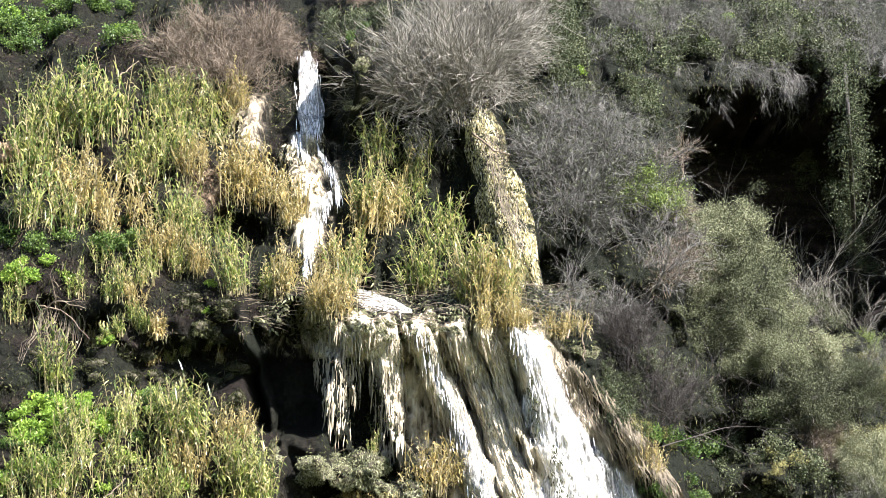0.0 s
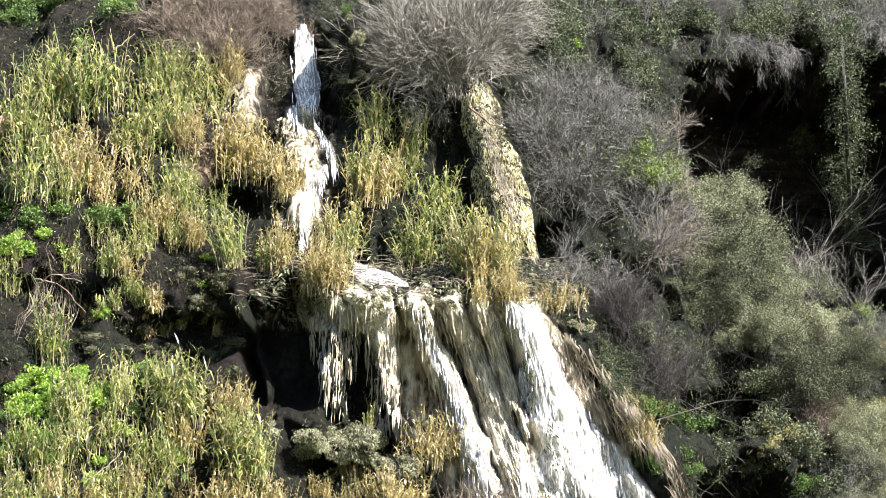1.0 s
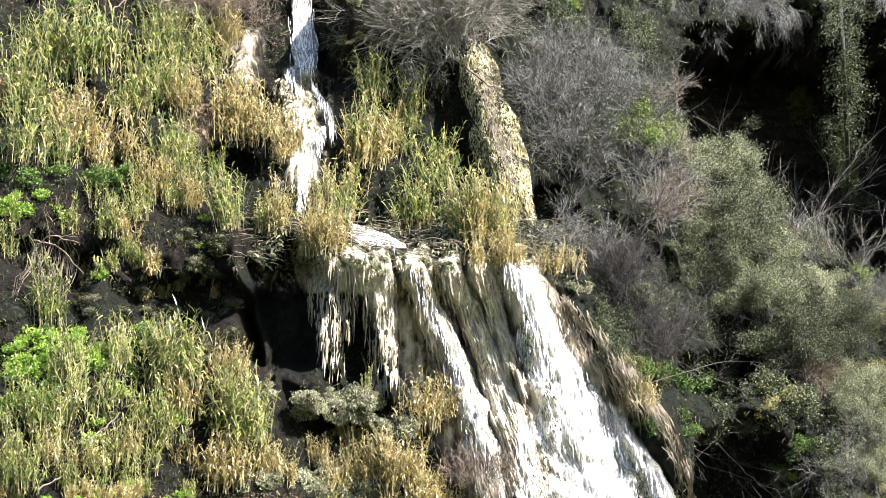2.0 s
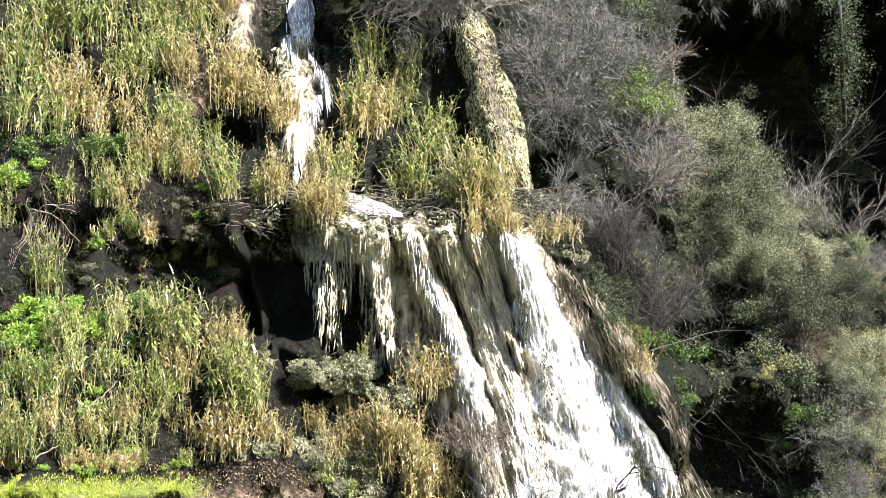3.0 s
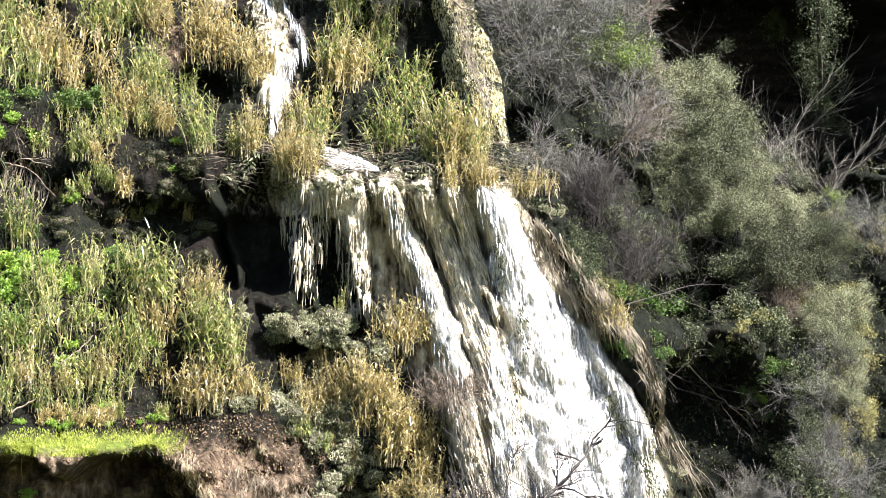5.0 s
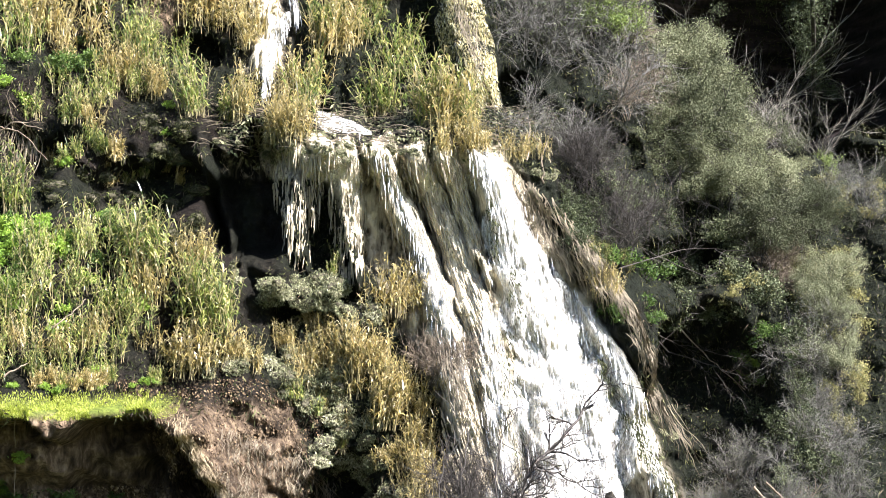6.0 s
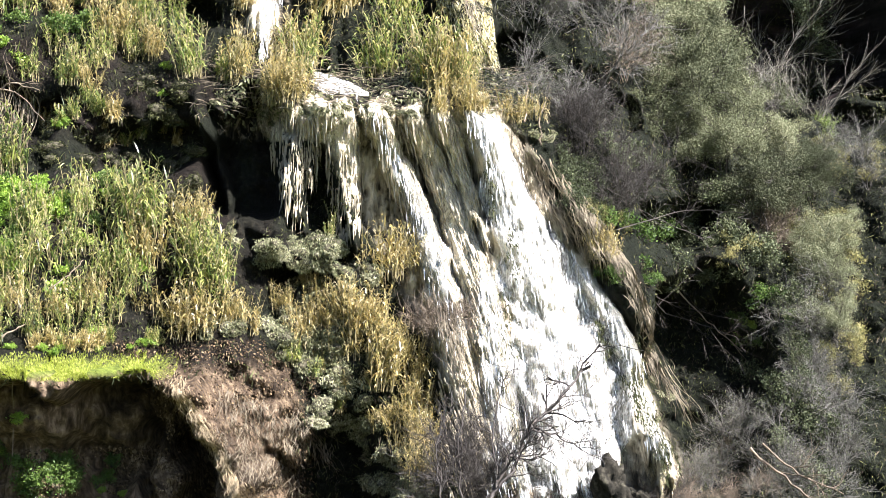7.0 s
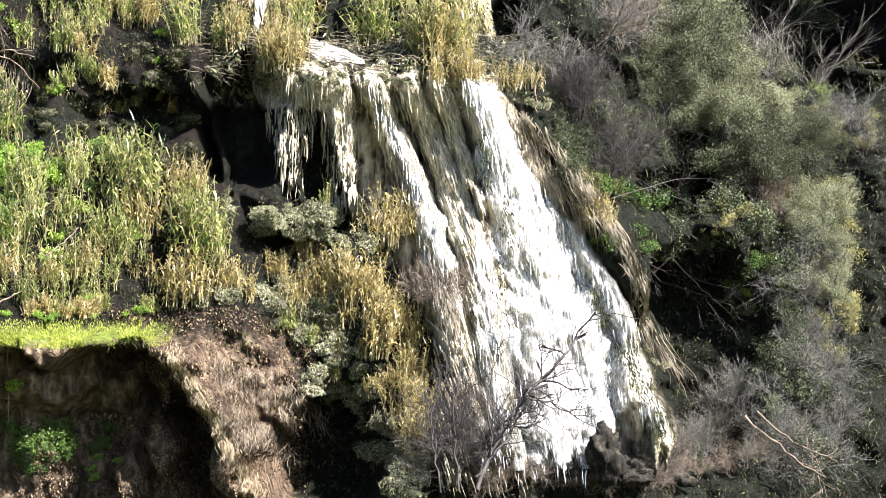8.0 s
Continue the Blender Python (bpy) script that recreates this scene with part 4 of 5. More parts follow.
dry_reeds(0.3, -3.5, 0.5, 1, 8, 0.5)
dry_reeds(-5.9, -0.5, 0.8, 0.4, 7, 0.54)
dry_reeds(6.2, 1.8, 0.3, 0.4, 5, 0.39)
dry_reeds(3.9, 5.8, 0.8, 0.2, 5, 0.32)
dry_reeds(-9.5, -0, 2.3, 0.3, 7, 0.44)
dry_reeds(-7.2, 1.5, 0.1, 0.3, 2, 0.7)
green_reeds(-8.1, 13.0, 1.0, 1.6, 8, 0.6)
dry_reeds(-8.3, 11.6, 0.8, 0.8, 5, 0.5)
green_reeds(-9.3, 7.9, 1.6, 0.5, 7, 0.45)
green_reeds(-1.2, 11.3, 0.8, 0.8, 5, 0.55)
green_reeds(-8.6, 2.6, 1.2, 0.6, 7, 0.5)
dry_reeds(-6.2, 2.2, 0.5, 0.5, 5, 0.5)
dry_reeds(-2.3, -0.6, 0.9, 0.7, 8, 0.42)
dry_reeds(0.2, -3.8, 0.6, 0.9, 6, 0.45)
low_grass(-1.2, -3.0, 0.9, 0.9, 10, 0.4)
low_grass(-9.6, -0.95, 2.8, 0.22, 22, 0.3)
low_grass(-2.4, -1.0, 1.2, 0.9, 14, 0.35)
low_grass(-8.6, 5.6, 2.6, 0.7, 14, 0.45)


def leafing_shrub(seed):
    me, tips = limbs(seed, TWIG_GREY, 7, 2.6, 0.028)
    return me, crown(seed, tips[:: 3 + 2 * (seed % 3)], LEAF_IVY, 1, 0.12, 0.1, 0.045)


GREY_SHRUBS = [leafing_shrub(40 + i) for i in range(5)]
PALE_SHRUBS = [limbs(45 + i, TWIG_PALE, 9, 2.9, 0.019, 0.03, 0.7, (7, 6, 5), 0.4, True) for i in range(3)]
scatter(PALE_SHRUBS, PALE_SPOTS, "bare_shrub", "leafless cream-grey shrub with dense fine twigs", "shrub", "bare shrubs", ("wood", "twig_crown"), rng, 14)
DARK_SHRUBS = [limbs(55 + i, TWIG_DARK, 7, 3.0, 0.022, 0.02, 0.6, (5, 4, 4), 0.5, True) for i in range(2)]
BROWN_SHRUBS = [limbs(50 + i, TWIG_BROWN, 8, 2.4, 0.018, 0.0, 0.7, split=True) for i in range(3)]


def grey_shrubs(*patch):
    scatter(GREY_SHRUBS, spots(*patch), "bare_shrub", "nearly leafless grey thicket shrub with fine twigs", "shrub", "bare shrubs", ("wood", "foliage"), rng, 14)


def dark_shrubs(*patch):
    scatter(DARK_SHRUBS, spots(*patch), "bare_shrub", "leafless dark shrub with thin arching twigs among the undergrowth", "shrub", "bare shrubs", ("wood", "twig_crown"), rng, 14)


def brown_shrubs(*patch):
    scatter(BROWN_SHRUBS, spots(*patch), "bare_shrub", "leafless brown thicket shrub with fine twigs", "shrub", "bare shrubs", ("wood", "twig_crown"), rng, 14)


grey_shrubs(-0.3, 12.7, 0.1, 0.1, 1, 0.72)
grey_shrubs(4.6, 11.9, 1.2, 2, 8, 1.03)
grey_shrubs(6.4, 10.3, 2.6, 2.6, 12, 1.01)
grey_shrubs(4.5, 9.5, 0.5, 0.2, 2, 0.84)
grey_shrubs(4.9, 6.5, 1, 0.3, 2, 0.64)
grey_shrubs(13.3, 0.2, 1.1, 1.2, 3, 0.66)
grey_shrubs(10.9, -4.6, 0.6, 0.7, 5, 0.66)
grey_shrubs(13.3, -4, 1, 1.3, 5, 0.6)
grey_shrubs(11.4, -5.7, 2.3, 0.3, 12, 0.53)
dark_shrubs(5.6, 5.0, 1.1, 1.1, 10, 0.6)
dark_shrubs(7.6, 3.6, 1.4, 1.0, 8, 0.6)
dark_shrubs(2, -5.4, 0.9, 0.4, 5, 0.8)
dark_shrubs(2.6, -5.6, 1.6, 0.3, 6, 0.5)
dark_shrubs(7.6, -5.7, 1.4, 0.3, 5, 0.4)
grey_shrubs(6.8, 18.8, 2.2, 1.8, 3, 0.71)
grey_shrubs(17.9, 20.7, 0.5, 2.4, 4, 0.78)
grey_shrubs(15.3, 5.1, 1.7, 1.3, 5, 0.63)
grey_shrubs(6.4, 13.9, 0.1, 0.1, 1, 0.7)
grey_shrubs(9.5, 21, 0.1, 0.1, 1, 0.53)
grey_shrubs(15.7, 21.5, 0.3, 1, 2, 0.6)
grey_shrubs(12.9, -2.6, 1.7, 1.8, 8, 0.5)
grey_shrubs(11.5, 20.6, 5.5, 1.2, 14, 0.6)
grey_shrubs(16.9, 19.2, 1.4, 1.4, 7, 0.7)
dark_shrubs(6.6, -5.9, 1.6, 0.2, 7, 0.42)
brown_shrubs(5.8, -6, 1.5, 0.1, 9, 0.37)
brown_shrubs(7.2, -6, 0.8, 0.1, 4, 0.32)
brown_shrubs(-8, 16.3, 2.1, 1.4, 13, 0.92)
brown_shrubs(-5.6, 16.2, 0.4, 0.6, 3, 0.64)
brown_shrubs(3.7, -5.9, 2.5, 0.2, 14, 0.44)
brown_shrubs(8.2, -6, 2.2, 0.1, 10, 0.42)
brown_shrubs(11, -5.2, 1.8, 0.5, 8, 0.42)
brown_shrubs(8.8, 9.9, 1.9, 2.9, 5, 0.76)
brown_shrubs(13.1, 2.6, 0.8, 1, 6, 0.6)
brown_shrubs(-1.6, 14.6, 0.6, 0.5, 3, 0.59)
brown_shrubs(-3.5, 19.8, 0.5, 0.2, 3, 0.6)
brown_shrubs(1, -0.7, 0.4, 0.3, 4, 0.55)
dark_shrubs(1.7, -4.7, 0.5, 0.6, 3, 0.65)


def olive(seed):
    me, tips = limbs(seed, TWIG_DARK, 4, 3.0, 0.06, 0.0, 0.8, (4, 5, 4), 0.45)
    tips = tips[tips[:, 2] > 0.7]
    pick = np.random.default_rng(seed).permutation(len(tips))[: len(tips) // 4]
    return me, crown(seed, tips[pick], LEAF_OLIVE, 170, 0.16, 0.085, 0.032)


OLIVES = [olive(60 + i) for i in range(3)]
OLIVE_SPOTS = [(9.7, 8.9, 1.05), (10.5, 8.0, 1.05), (11.4, 6.9, 1.05), (12.1, 6.2, 0.95), (9.3, 7.4, 0.9), (10.4, 6.2, 1.0), (12.5, 4.9, 0.8), (11.3, 4.6, 0.8), (9.2, 5.3, 0.9), (12.37, 2.62, 0.9), (14.39, 4.0, 0.6), (13.6, 0.6, 0.6), (14.5, -1.1, 0.6), (14.8, 1.47, 0.7)]
scatter(OLIVES, OLIVE_SPOTS, "olive_tree", "grey-green evergreen tree with small leaves", "tree", "evergreen trees", ("trunk", "crown"), rng, 6)

BUSHES = {
    "green": [bush_mesh(70 + i, LEAF_GREEN) for i in range(3)],
    "ivy": [bush_mesh(75 + i, LEAF_IVY, 720, 0.7, 0.6) for i in range(3)],
    "lime": [bush_mesh(80 + i, LEAF_LIME, 700, 0.55, 0.3, 0.15, 0.07) for i in range(3)],
    "moss": [moss_mesh(85 + i, LEAF_MOSS) for i in range(3)],
    "fern": [moss_mesh(88 + i, LEAF_LOW) for i in range(3)],
    "khaki": [bush_mesh(95 + i, LEAF_KHAKI, 800, 0.7, 0.6, 0.11, 0.045) for i in range(3)],
}
LABELS = {"green": "dark green leafy bush", "ivy": "trailing ivy clump with dull green leaves", "lime": "bright green leafy herbs", "moss": "wet moss cushion with pale tips", "fern": "dark mat of moss and fern on damp soil", "khaki": "olive-brown shrub in winter leaf"}
NAMES = {"moss": "moss_cushion", "fern": "fern_mat", "khaki": "leafy_shrub", "lime": "herb_clump", "ivy": "ivy_clump", "green": "leafy_bush"}
CATEGORIES = {"moss": "moss", "fern": "ferns", "khaki": "shrub", "lime": "herbs", "ivy": "ivy", "green": "bush"}


def bushes(kind, *patch):
    scatter(BUSHES[kind], spots(*patch), NAMES[kind], LABELS[kind], CATEGORIES[kind], kind + " plants", ("cushion", "fringe") if kind in ("moss", "fern") else ("twig_frame", "foliage"), rng, 12, 0.05)


bushes("lime", -12.5, 7.8, 1.4, 0.4, 9, 0.61)
bushes("lime", -11.1, 3, 1.4, 0.8, 16, 0.7)
bushes("lime", -10.4, -3.7, 1.4, 0.8, 4, 0.42)
bushes("green", -11.4, -3.5, 0.7, 0.7, 8, 0.51)
bushes("lime", -8.1, -5.4, 0.7, 0.4, 4, 0.36)
bushes("lime", -11.7, 1.2, 1.1, 1, 5, 0.63)
bushes("moss", -2.3, 5.9, 3.2, 0.3, 26, 0.25)
bushes("lime", -10.7, 2.9, 1.6, 1.1, 12, 0.5)
bushes("lime", -7.3, 6.5, 0.7, 1.5, 2, 0.32)
bushes("lime", -10.1, 5.5, 0.1, 0.1, 1, 0.5)
bushes("lime", -15.9, 18.6, 0.1, 0.1, 1, 0.8)
bushes("lime", -11.9, 18.4, 0.1, 0.1, 1, 0.6)
bushes("lime", 4.2, 19, 0.2, 1.2, 2, 0.55)
bushes("lime", 5, 16.7, 0.1, 0.1, 1, 0.5)
bushes("lime", 11.8, -0.7, 0.4, 0.5, 2, 0.5)
bushes("lime", -10.1, 11, 0.1, 0.1, 1, 0.5)
bushes("lime", -7.5, 1.2, 0.1, 0.1, 1, 0.5)
bushes("lime", -8.4, -0.6, 0.1, 0.1, 1, 0.5)
bushes("green", -15, 18.4, 1.3, 1.5, 7, 0.82)
bushes("green", -11.5, 17.2, 0.5, 0.5, 4, 0.72)
bushes("green", -12.2, 8.8, 2.5, 0.3, 7, 0.7)
bushes("green", 7.3, 2.6, 2, 0.3, 6, 0.67)
bushes("green", 12.2, -0.3, 0.9, 1.2, 7, 0.63)
bushes("green", -10.2, -4.7, 1.5, 0.5, 9, 0.63)
bushes("green", -11.6, 2.3, 1.4, 1.7, 10, 0.53)
bushes("green", -8.2, -4.6, 0.2, 0.3, 2, 0.44)
bushes("ivy", 7.1, 19.8, 2.9, 2.4, 14, 0.96)
bushes("ivy", 12.5, 21.1, 3.2, 2.1, 14, 0.91)
bushes("ivy", 17, 21.1, 2.2, 2.4, 13, 0.95)
bushes("ivy", 16.5, 17, 0.5, 1.5, 7, 0.75)
bushes("ivy", 17.9, 15.4, 0.8, 0.3, 7, 0.61)
bushes("ivy", 18.4, 15, 0.9, 1.4, 5, 0.77)
bushes("ivy", 4.3, 18.3, 1.2, 2.2, 6, 0.75)
bushes("ivy", 10.4, 2.8, 1.1, 1.2, 9, 0.69)
bushes("ivy", 13, 1.1, 1.8, 1.1, 10, 0.75)
bushes("ivy", 9.9, 1.1, 2, 0.4, 7, 0.62)
bushes("ivy", 12.7, -2, 1, 1.9, 12, 0.61)
bushes("ivy", 5, 4.1, 1.1, 0.7, 7, 0.55)
bushes("ivy", -9.2, 17.3, 0.9, 1.1, 4, 0.54)
bushes("ivy", 7.5, 16.4, 0.8, 1.8, 9, 0.76)
bushes("ivy", 13.4, 19.3, 4, 0.9, 18, 0.85)
bushes("ivy", 5.9, 16.7, 1.8, 1.5, 9, 0.74)
bushes("ivy", 7.4, 3.8, 2, 1.2, 9, 0.68)
bushes("green", 7.1, 1.1, 1.4, 0.4, 6, 0.5)
bushes("moss", -1.9, -1, 1.4, 1, 22, 0.66)
bushes("moss", -2.7, 1.8, 1, 0.5, 10, 0.62)
bushes("green", -8.9, 3.3, 1.1, 0.9, 10, 0.47)
bushes("fern", -7.9, 4.3, 1.2, 0.7, 9, 0.48)
bushes("lime", -9.5, 3.5, 1, 0.5, 4, 0.39)
bushes("moss", -0.8, -3.7, 0.5, 0.7, 8, 0.63)
bushes("moss", -3.1, -0.4, 0.8, 0.5, 6, 0.62)
bushes("lime", 12.3, 21.8, 0.1, 0.1, 1, 0.6)
bushes("lime", 10.6, 19.8, 0.1, 0.1, 1, 0.5)
bushes("lime", 18.2, 18.7, 0.1, 0.1, 1, 0.6)
bushes("lime", 16.2, 22.4, 0.1, 0.1, 1, 0.5)
bushes("lime", 7.8, 20.6, 0.1, 0.1, 1, 0.4)
bushes("ivy", 14.6, 22.4, 1.2, 1.2, 4, 1.06)
bushes("ivy", 16.8, 22.9, 1.1, 0.1, 3, 0.92)
bushes("ivy", 5.4, 21, 0.6, 0.7, 5, 1.06)
bushes("ivy", 11.9, 23, 0.6, 0.8, 3, 0.95)
bushes("ivy", 9.6, 21.9, 0.1, 0.1, 1, 1.19)
bushes("ivy", -14.2, 20.7, 1.3, 0.4, 3, 0.64)
bushes("ivy", -10.1, 20.8, 1.8, 0.7, 5, 0.64)
bushes("ivy", -7.5, 21.2, 1.3, 0.2, 3, 0.66)
bushes("ivy", -15.9, 20.6, 0.8, 0.2, 3, 0.56)
bushes("ivy", 0.5, 21.2, 1.6, 0.6, 6, 0.77)
bushes("ivy", -2.5, 20.7, 0.5, 0.6, 3, 0.74)
bushes("ivy", -4.6, 20.8, 1.4, 0.1, 2, 0.74)
bushes("ivy", 4.6, 21.8, 0.1, 0.1, 1, 0.68)
bushes("green", -12.9, 19.6, 3.7, 0.6, 8, 0.66)
bushes("green", -14.8, 18.7, 2, 1.7, 11, 0.78)
bushes("moss", -5.5, -0.2, 1.1, 0.5, 6, 0.51)
bushes("moss", -3.8, 0, 1.1, 0.4, 8, 0.54)
bushes("moss", -2.2, 0.6, 0.8, 0.6, 8, 0.56)
bushes("ivy", 12.8, -3.8, 1, 2, 12, 0.69)
bushes("ivy", -9.8, 16.4, 1.6, 0.7, 5, 0.54)
bushes("green", -3, 16.6, 0.6, 1.6, 4, 0.38)
bushes("green", -10.5, 15.1, 3, 1.2, 8, 0.5)
bushes("green", -8.9, 9.2, 2.8, 1.3, 8, 0.4)
bushes("lime", -9.3, 1.7, 1.7, 1.7, 8, 0.51)
bushes("moss", -2.9, 1.8, 1.3, 0.3, 10, 0.66)
bushes("moss", -2.1, 0.9, 1.4, 0.6, 8, 0.73)
bushes("moss", -2.7, -0.9, 1, 0.8, 12, 0.66)
bushes("moss", -1.7, -2.5, 1.1, 1.1, 12, 0.64)
bushes("moss", 0.4, -5, 0.9, 0.9, 10, 0.64)
bushes("fern", -7.4, 6.4, 1, 0.8, 9, 0.61)
bushes("fern", -9.6, 5.1, 1.1, 0.9, 8, 0.59)
bushes("moss", -4.6, 6.4, 1.2, 0.2, 8, 0.22)
bushes("moss", -2.4, 6, 1, 0.2, 10, 0.2)
bushes("fern", -6.6, 4.2, 0.6, 1, 6, 0.53)
bushes("moss", -4.9, -0.6, 0.7, 0.3, 6, 0.48)
bushes("moss", -3, 15.6, 0.6, 2.5, 8, 0.43)
bushes("moss", 8.2, -2.3, 0.8, 1.1, 5, 0.4)
bushes("moss", 4.6, 5.5, 0.6, 0.2, 4, 0.34)
bushes("moss", 0.1, -5, 1, 0.5, 10, 0.68)
bushes("ivy", -3.4, 18.4, 1.4, 1.2, 9, 0.6)
bushes("moss", 0.2, -4.6, 0.9, 1.0, 14, 0.4)
bushes("khaki", 14.6, 1.4, 1.2, 2.0, 16, 0.75)
bushes("khaki", 13.2, 3.2, 1.0, 0.9, 8, 0.65)
bushes("khaki", 14.4, -1.8, 1.0, 1.4, 9, 0.65)
bushes("khaki", 11.2, 1.8, 1.0, 0.6, 5, 0.5)
bushes("ivy", 5.8, 4.0, 1.3, 1.3, 14, 0.5)
bushes("khaki", 6.2, 2.6, 0.9, 0.7, 7, 0.4)
bushes("khaki", 16.2, 5.4, 1.5, 0.8, 12, 0.6)
bushes("green", -9.4, -4.6, 1.9, 0.9, 14, 0.5)
bushes("lime", -9.3, -1, 2.6, 0.2, 12, 0.28)
bushes("fern", -6.3, 3.2, 0.7, 0.8, 9, 0.4)
bushes("moss", -5.2, 2.3, 0.9, 0.3, 8, 0.35)
bushes("fern", -10.5, 5.0, 1.8, 0.8, 10, 0.4)

# ---- turf on the earth ledge ----
b = Batch()
g = np.random.default_rng(91)
tx, tz = g.uniform(-15.5, -6.2, 20000), g.uniform(-1.85, -1.6, 20000) + 0.5 * g.random(20000) ** 2.2
thick = wave(tx * 2.6, tz * 3, 64) > -0.45
tx, tz = tx[thick], tz[thick]
for x, y, z, tall in zip(tx, relief(tx, tz) - 0.02, tz, 0.65 + 0.6 * wave(tx * 1.7, tz * 0, 56)):
    p = np.array((x, y, z))
    ln, a = g.uniform(0.06, 0.22) * tall, g.uniform(0, 6.28)
    d = np.array((0.4 * math.cos(a), 0.4 * math.sin(a) - 0.25, 0.75 + 0.2 * g.random()))
    b.blade([p, p + d * ln * 0.6, p + d * ln - (0, 0.1 * ln, 0.25 * ln)], (0.018, 0.016, 0.003), (math.sin(a), -math.cos(a), 0))
tagged(new("grass", b.mesh("grass", LEAF_TURF, False)), "bright green turf on the earth ledge", "grass", kind="stuff")

# ---- crusts, roots and straw that hang over the rock ----
for i, (n, x0, z0, x1, z1, ln, w, lean, fall) in enumerate(STRAW_DRAPES):
    tagged(new("straw_mat", thatch(n, x0, z0, x1, z1, ln, w, lean, STRAW_LIT if x0 < -6 and z0 < 0 else STRAW, 230 + i, 0.12, fall, 0, 0.1, 0.05)), "hanging mat of dead straw and roots over the rock edge", "dead straw", kind="stuff")
HANGING = [(limbs(350 + i, TWIG_GREY, 6, 2.3, 0.014, -0.24, 0.7, (6, 5, 4), 1.3)[0],) for i in range(3)]
scatter(HANGING, VINES, "hanging_vine", "leafless grey vine hanging over the ravine's edge", "vine", "hanging vines", ("wood",), rng, 10, 0.4)

# ---- lime tufts gathered on the ridges of the wet cliff ----
g = np.random.default_rng(93)
at = np.stack([g.uniform(-5.6, 10, 150000), np.zeros(150000), g.uniform(-7, 7.4, 150000)], -1)
high = np.stack([g.uniform(-6, -2, 9000), np.zeros(9000), g.uniform(7.4, 17.4, 9000)], -1)
left_column = np.stack([g.uniform(-7.6, -6.5, 1500), np.zeros(1500), g.uniform(11.6, 15.4, 1500)], -1)
beside_stream = np.stack([g.uniform(-5.5, -4.1, 1800), np.zeros(1800), g.uniform(9.6, 13.0, 1800)], -1)
lit = np.concatenate([left_column, beside_stream])
at = np.concatenate([at, high])
y = relief(at[:, 0], at[:, 2])
cover = lobes(at[:, 0], at[:, 2])[1] + 0.25 * flute(at[:, 0], at[:, 2]) * (at[:, 2] < 2) + (at[:, 2] > 7.4)
patchy = wave(at[:, 0] * 3.2, at[:, 2] * 0.9, 53) + 0.5 * wave(at[:, 0] * 8, at[:, 2] * 4, 54)
pick = (tufa_mask(at[:, 0], at[:, 2]) > 0.5) & (at[:, 2] < 6.1 + 12 * (at[:, 2] > 7.4)) & (cover * 0.5 + 0.4 * patchy > 0.45) & (g.random(len(at)) < 0.6)
at[:, 1] = y - 0.02
lit[:, 1] = relief(lit[:, 0], lit[:, 2]) - 0.03
b = Batch()
b.tufts(lit[wave(lit[:, 0] * 2.5, lit[:, 2] * 0.8, 57) > -0.2], 0.24, 0.08, g, 0.05)
b.tufts(at[pick], 0.1, 0.03, g, 0.25, 0.35)
rim = np.stack([g.uniform(-5.6, 4.4, 5000), np.zeros(5000), 6.9 + 0.45 * g.normal(size=5000)], -1)
rim[:, 1] = relief(rim[:, 0], rim[:, 2]) - 0.03
r = Batch()
r.tufts(rim, 0.16, 0.06, g, 0.1, 0.7)
ob = new("rim_moss", r.mesh("rim_moss", LEAF_MOSS, False))
ob.parent = ground
tagged(ob, "matted brown moss along the shelf's rim", kind="stuff")
crumbs = np.stack([g.uniform(-10.5, -2.2, 36000), np.zeros(36000), g.uniform(-7.5, -0.8, 36000)], -1)
bare = -7.6 + (-1.6 - crumbs[:, 2]) * 0.58
crumbs = crumbs[((crumbs[:, 0] > bare) | (crumbs[:, 2] < -3.8)) & (wave(crumbs[:, 0] * 1.4, crumbs[:, 2] * 1.1, 63) > -0.5) & (crumbs[:, 0] < -2.4 + 0.4 * wave(crumbs[:, 2] * 2, crumbs[:, 0] * 2, 65))]
crumbs[:, 1] = relief(crumbs[:, 0], crumbs[:, 2]) - 0.02
r = Batch()
r.tufts(crumbs, 0.085, 0.04, g, 0.3, 0.6)
ob = new("earth_crumb", r.mesh("earth_crumb", EARTH_CRUMB, False))
ob.parent = ground
tagged(ob, "loose crumbling earth on the eroded bank", kind="stuff")
ob = new("lime_tuft", b.mesh("lime_tuft", LIME_TUFT, False))
ob.parent = ground
tagged(ob, kind="stuff")

at = np.stack([g.uniform(-0.2, 4, 34000), np.zeros(34000), g.uniform(7.8, 14.9, 34000)], -1)
off_line = np.abs(at[:, 0] - 1.15 - (14.1 - at[:, 2]) * 0.22)
at = at[off_line < 0.72 + 0.25 * wave(at[:, 0] * 3, at[:, 2] * 1.5, 55)]
at[:, 1] = relief(at[:, 0], at[:, 2]) - 0.03
b = Batch()
b.tufts(at, 0.15, 0.026, g, 0.2, 0.15)
ob = new("lichen_tuft", b.mesh("lichen_tuft", YELLOW_TUFT, False))
ob.parent = ground
tagged(ob, "tufa pillar shagged with yellow lichen and dead moss", kind="stuff")

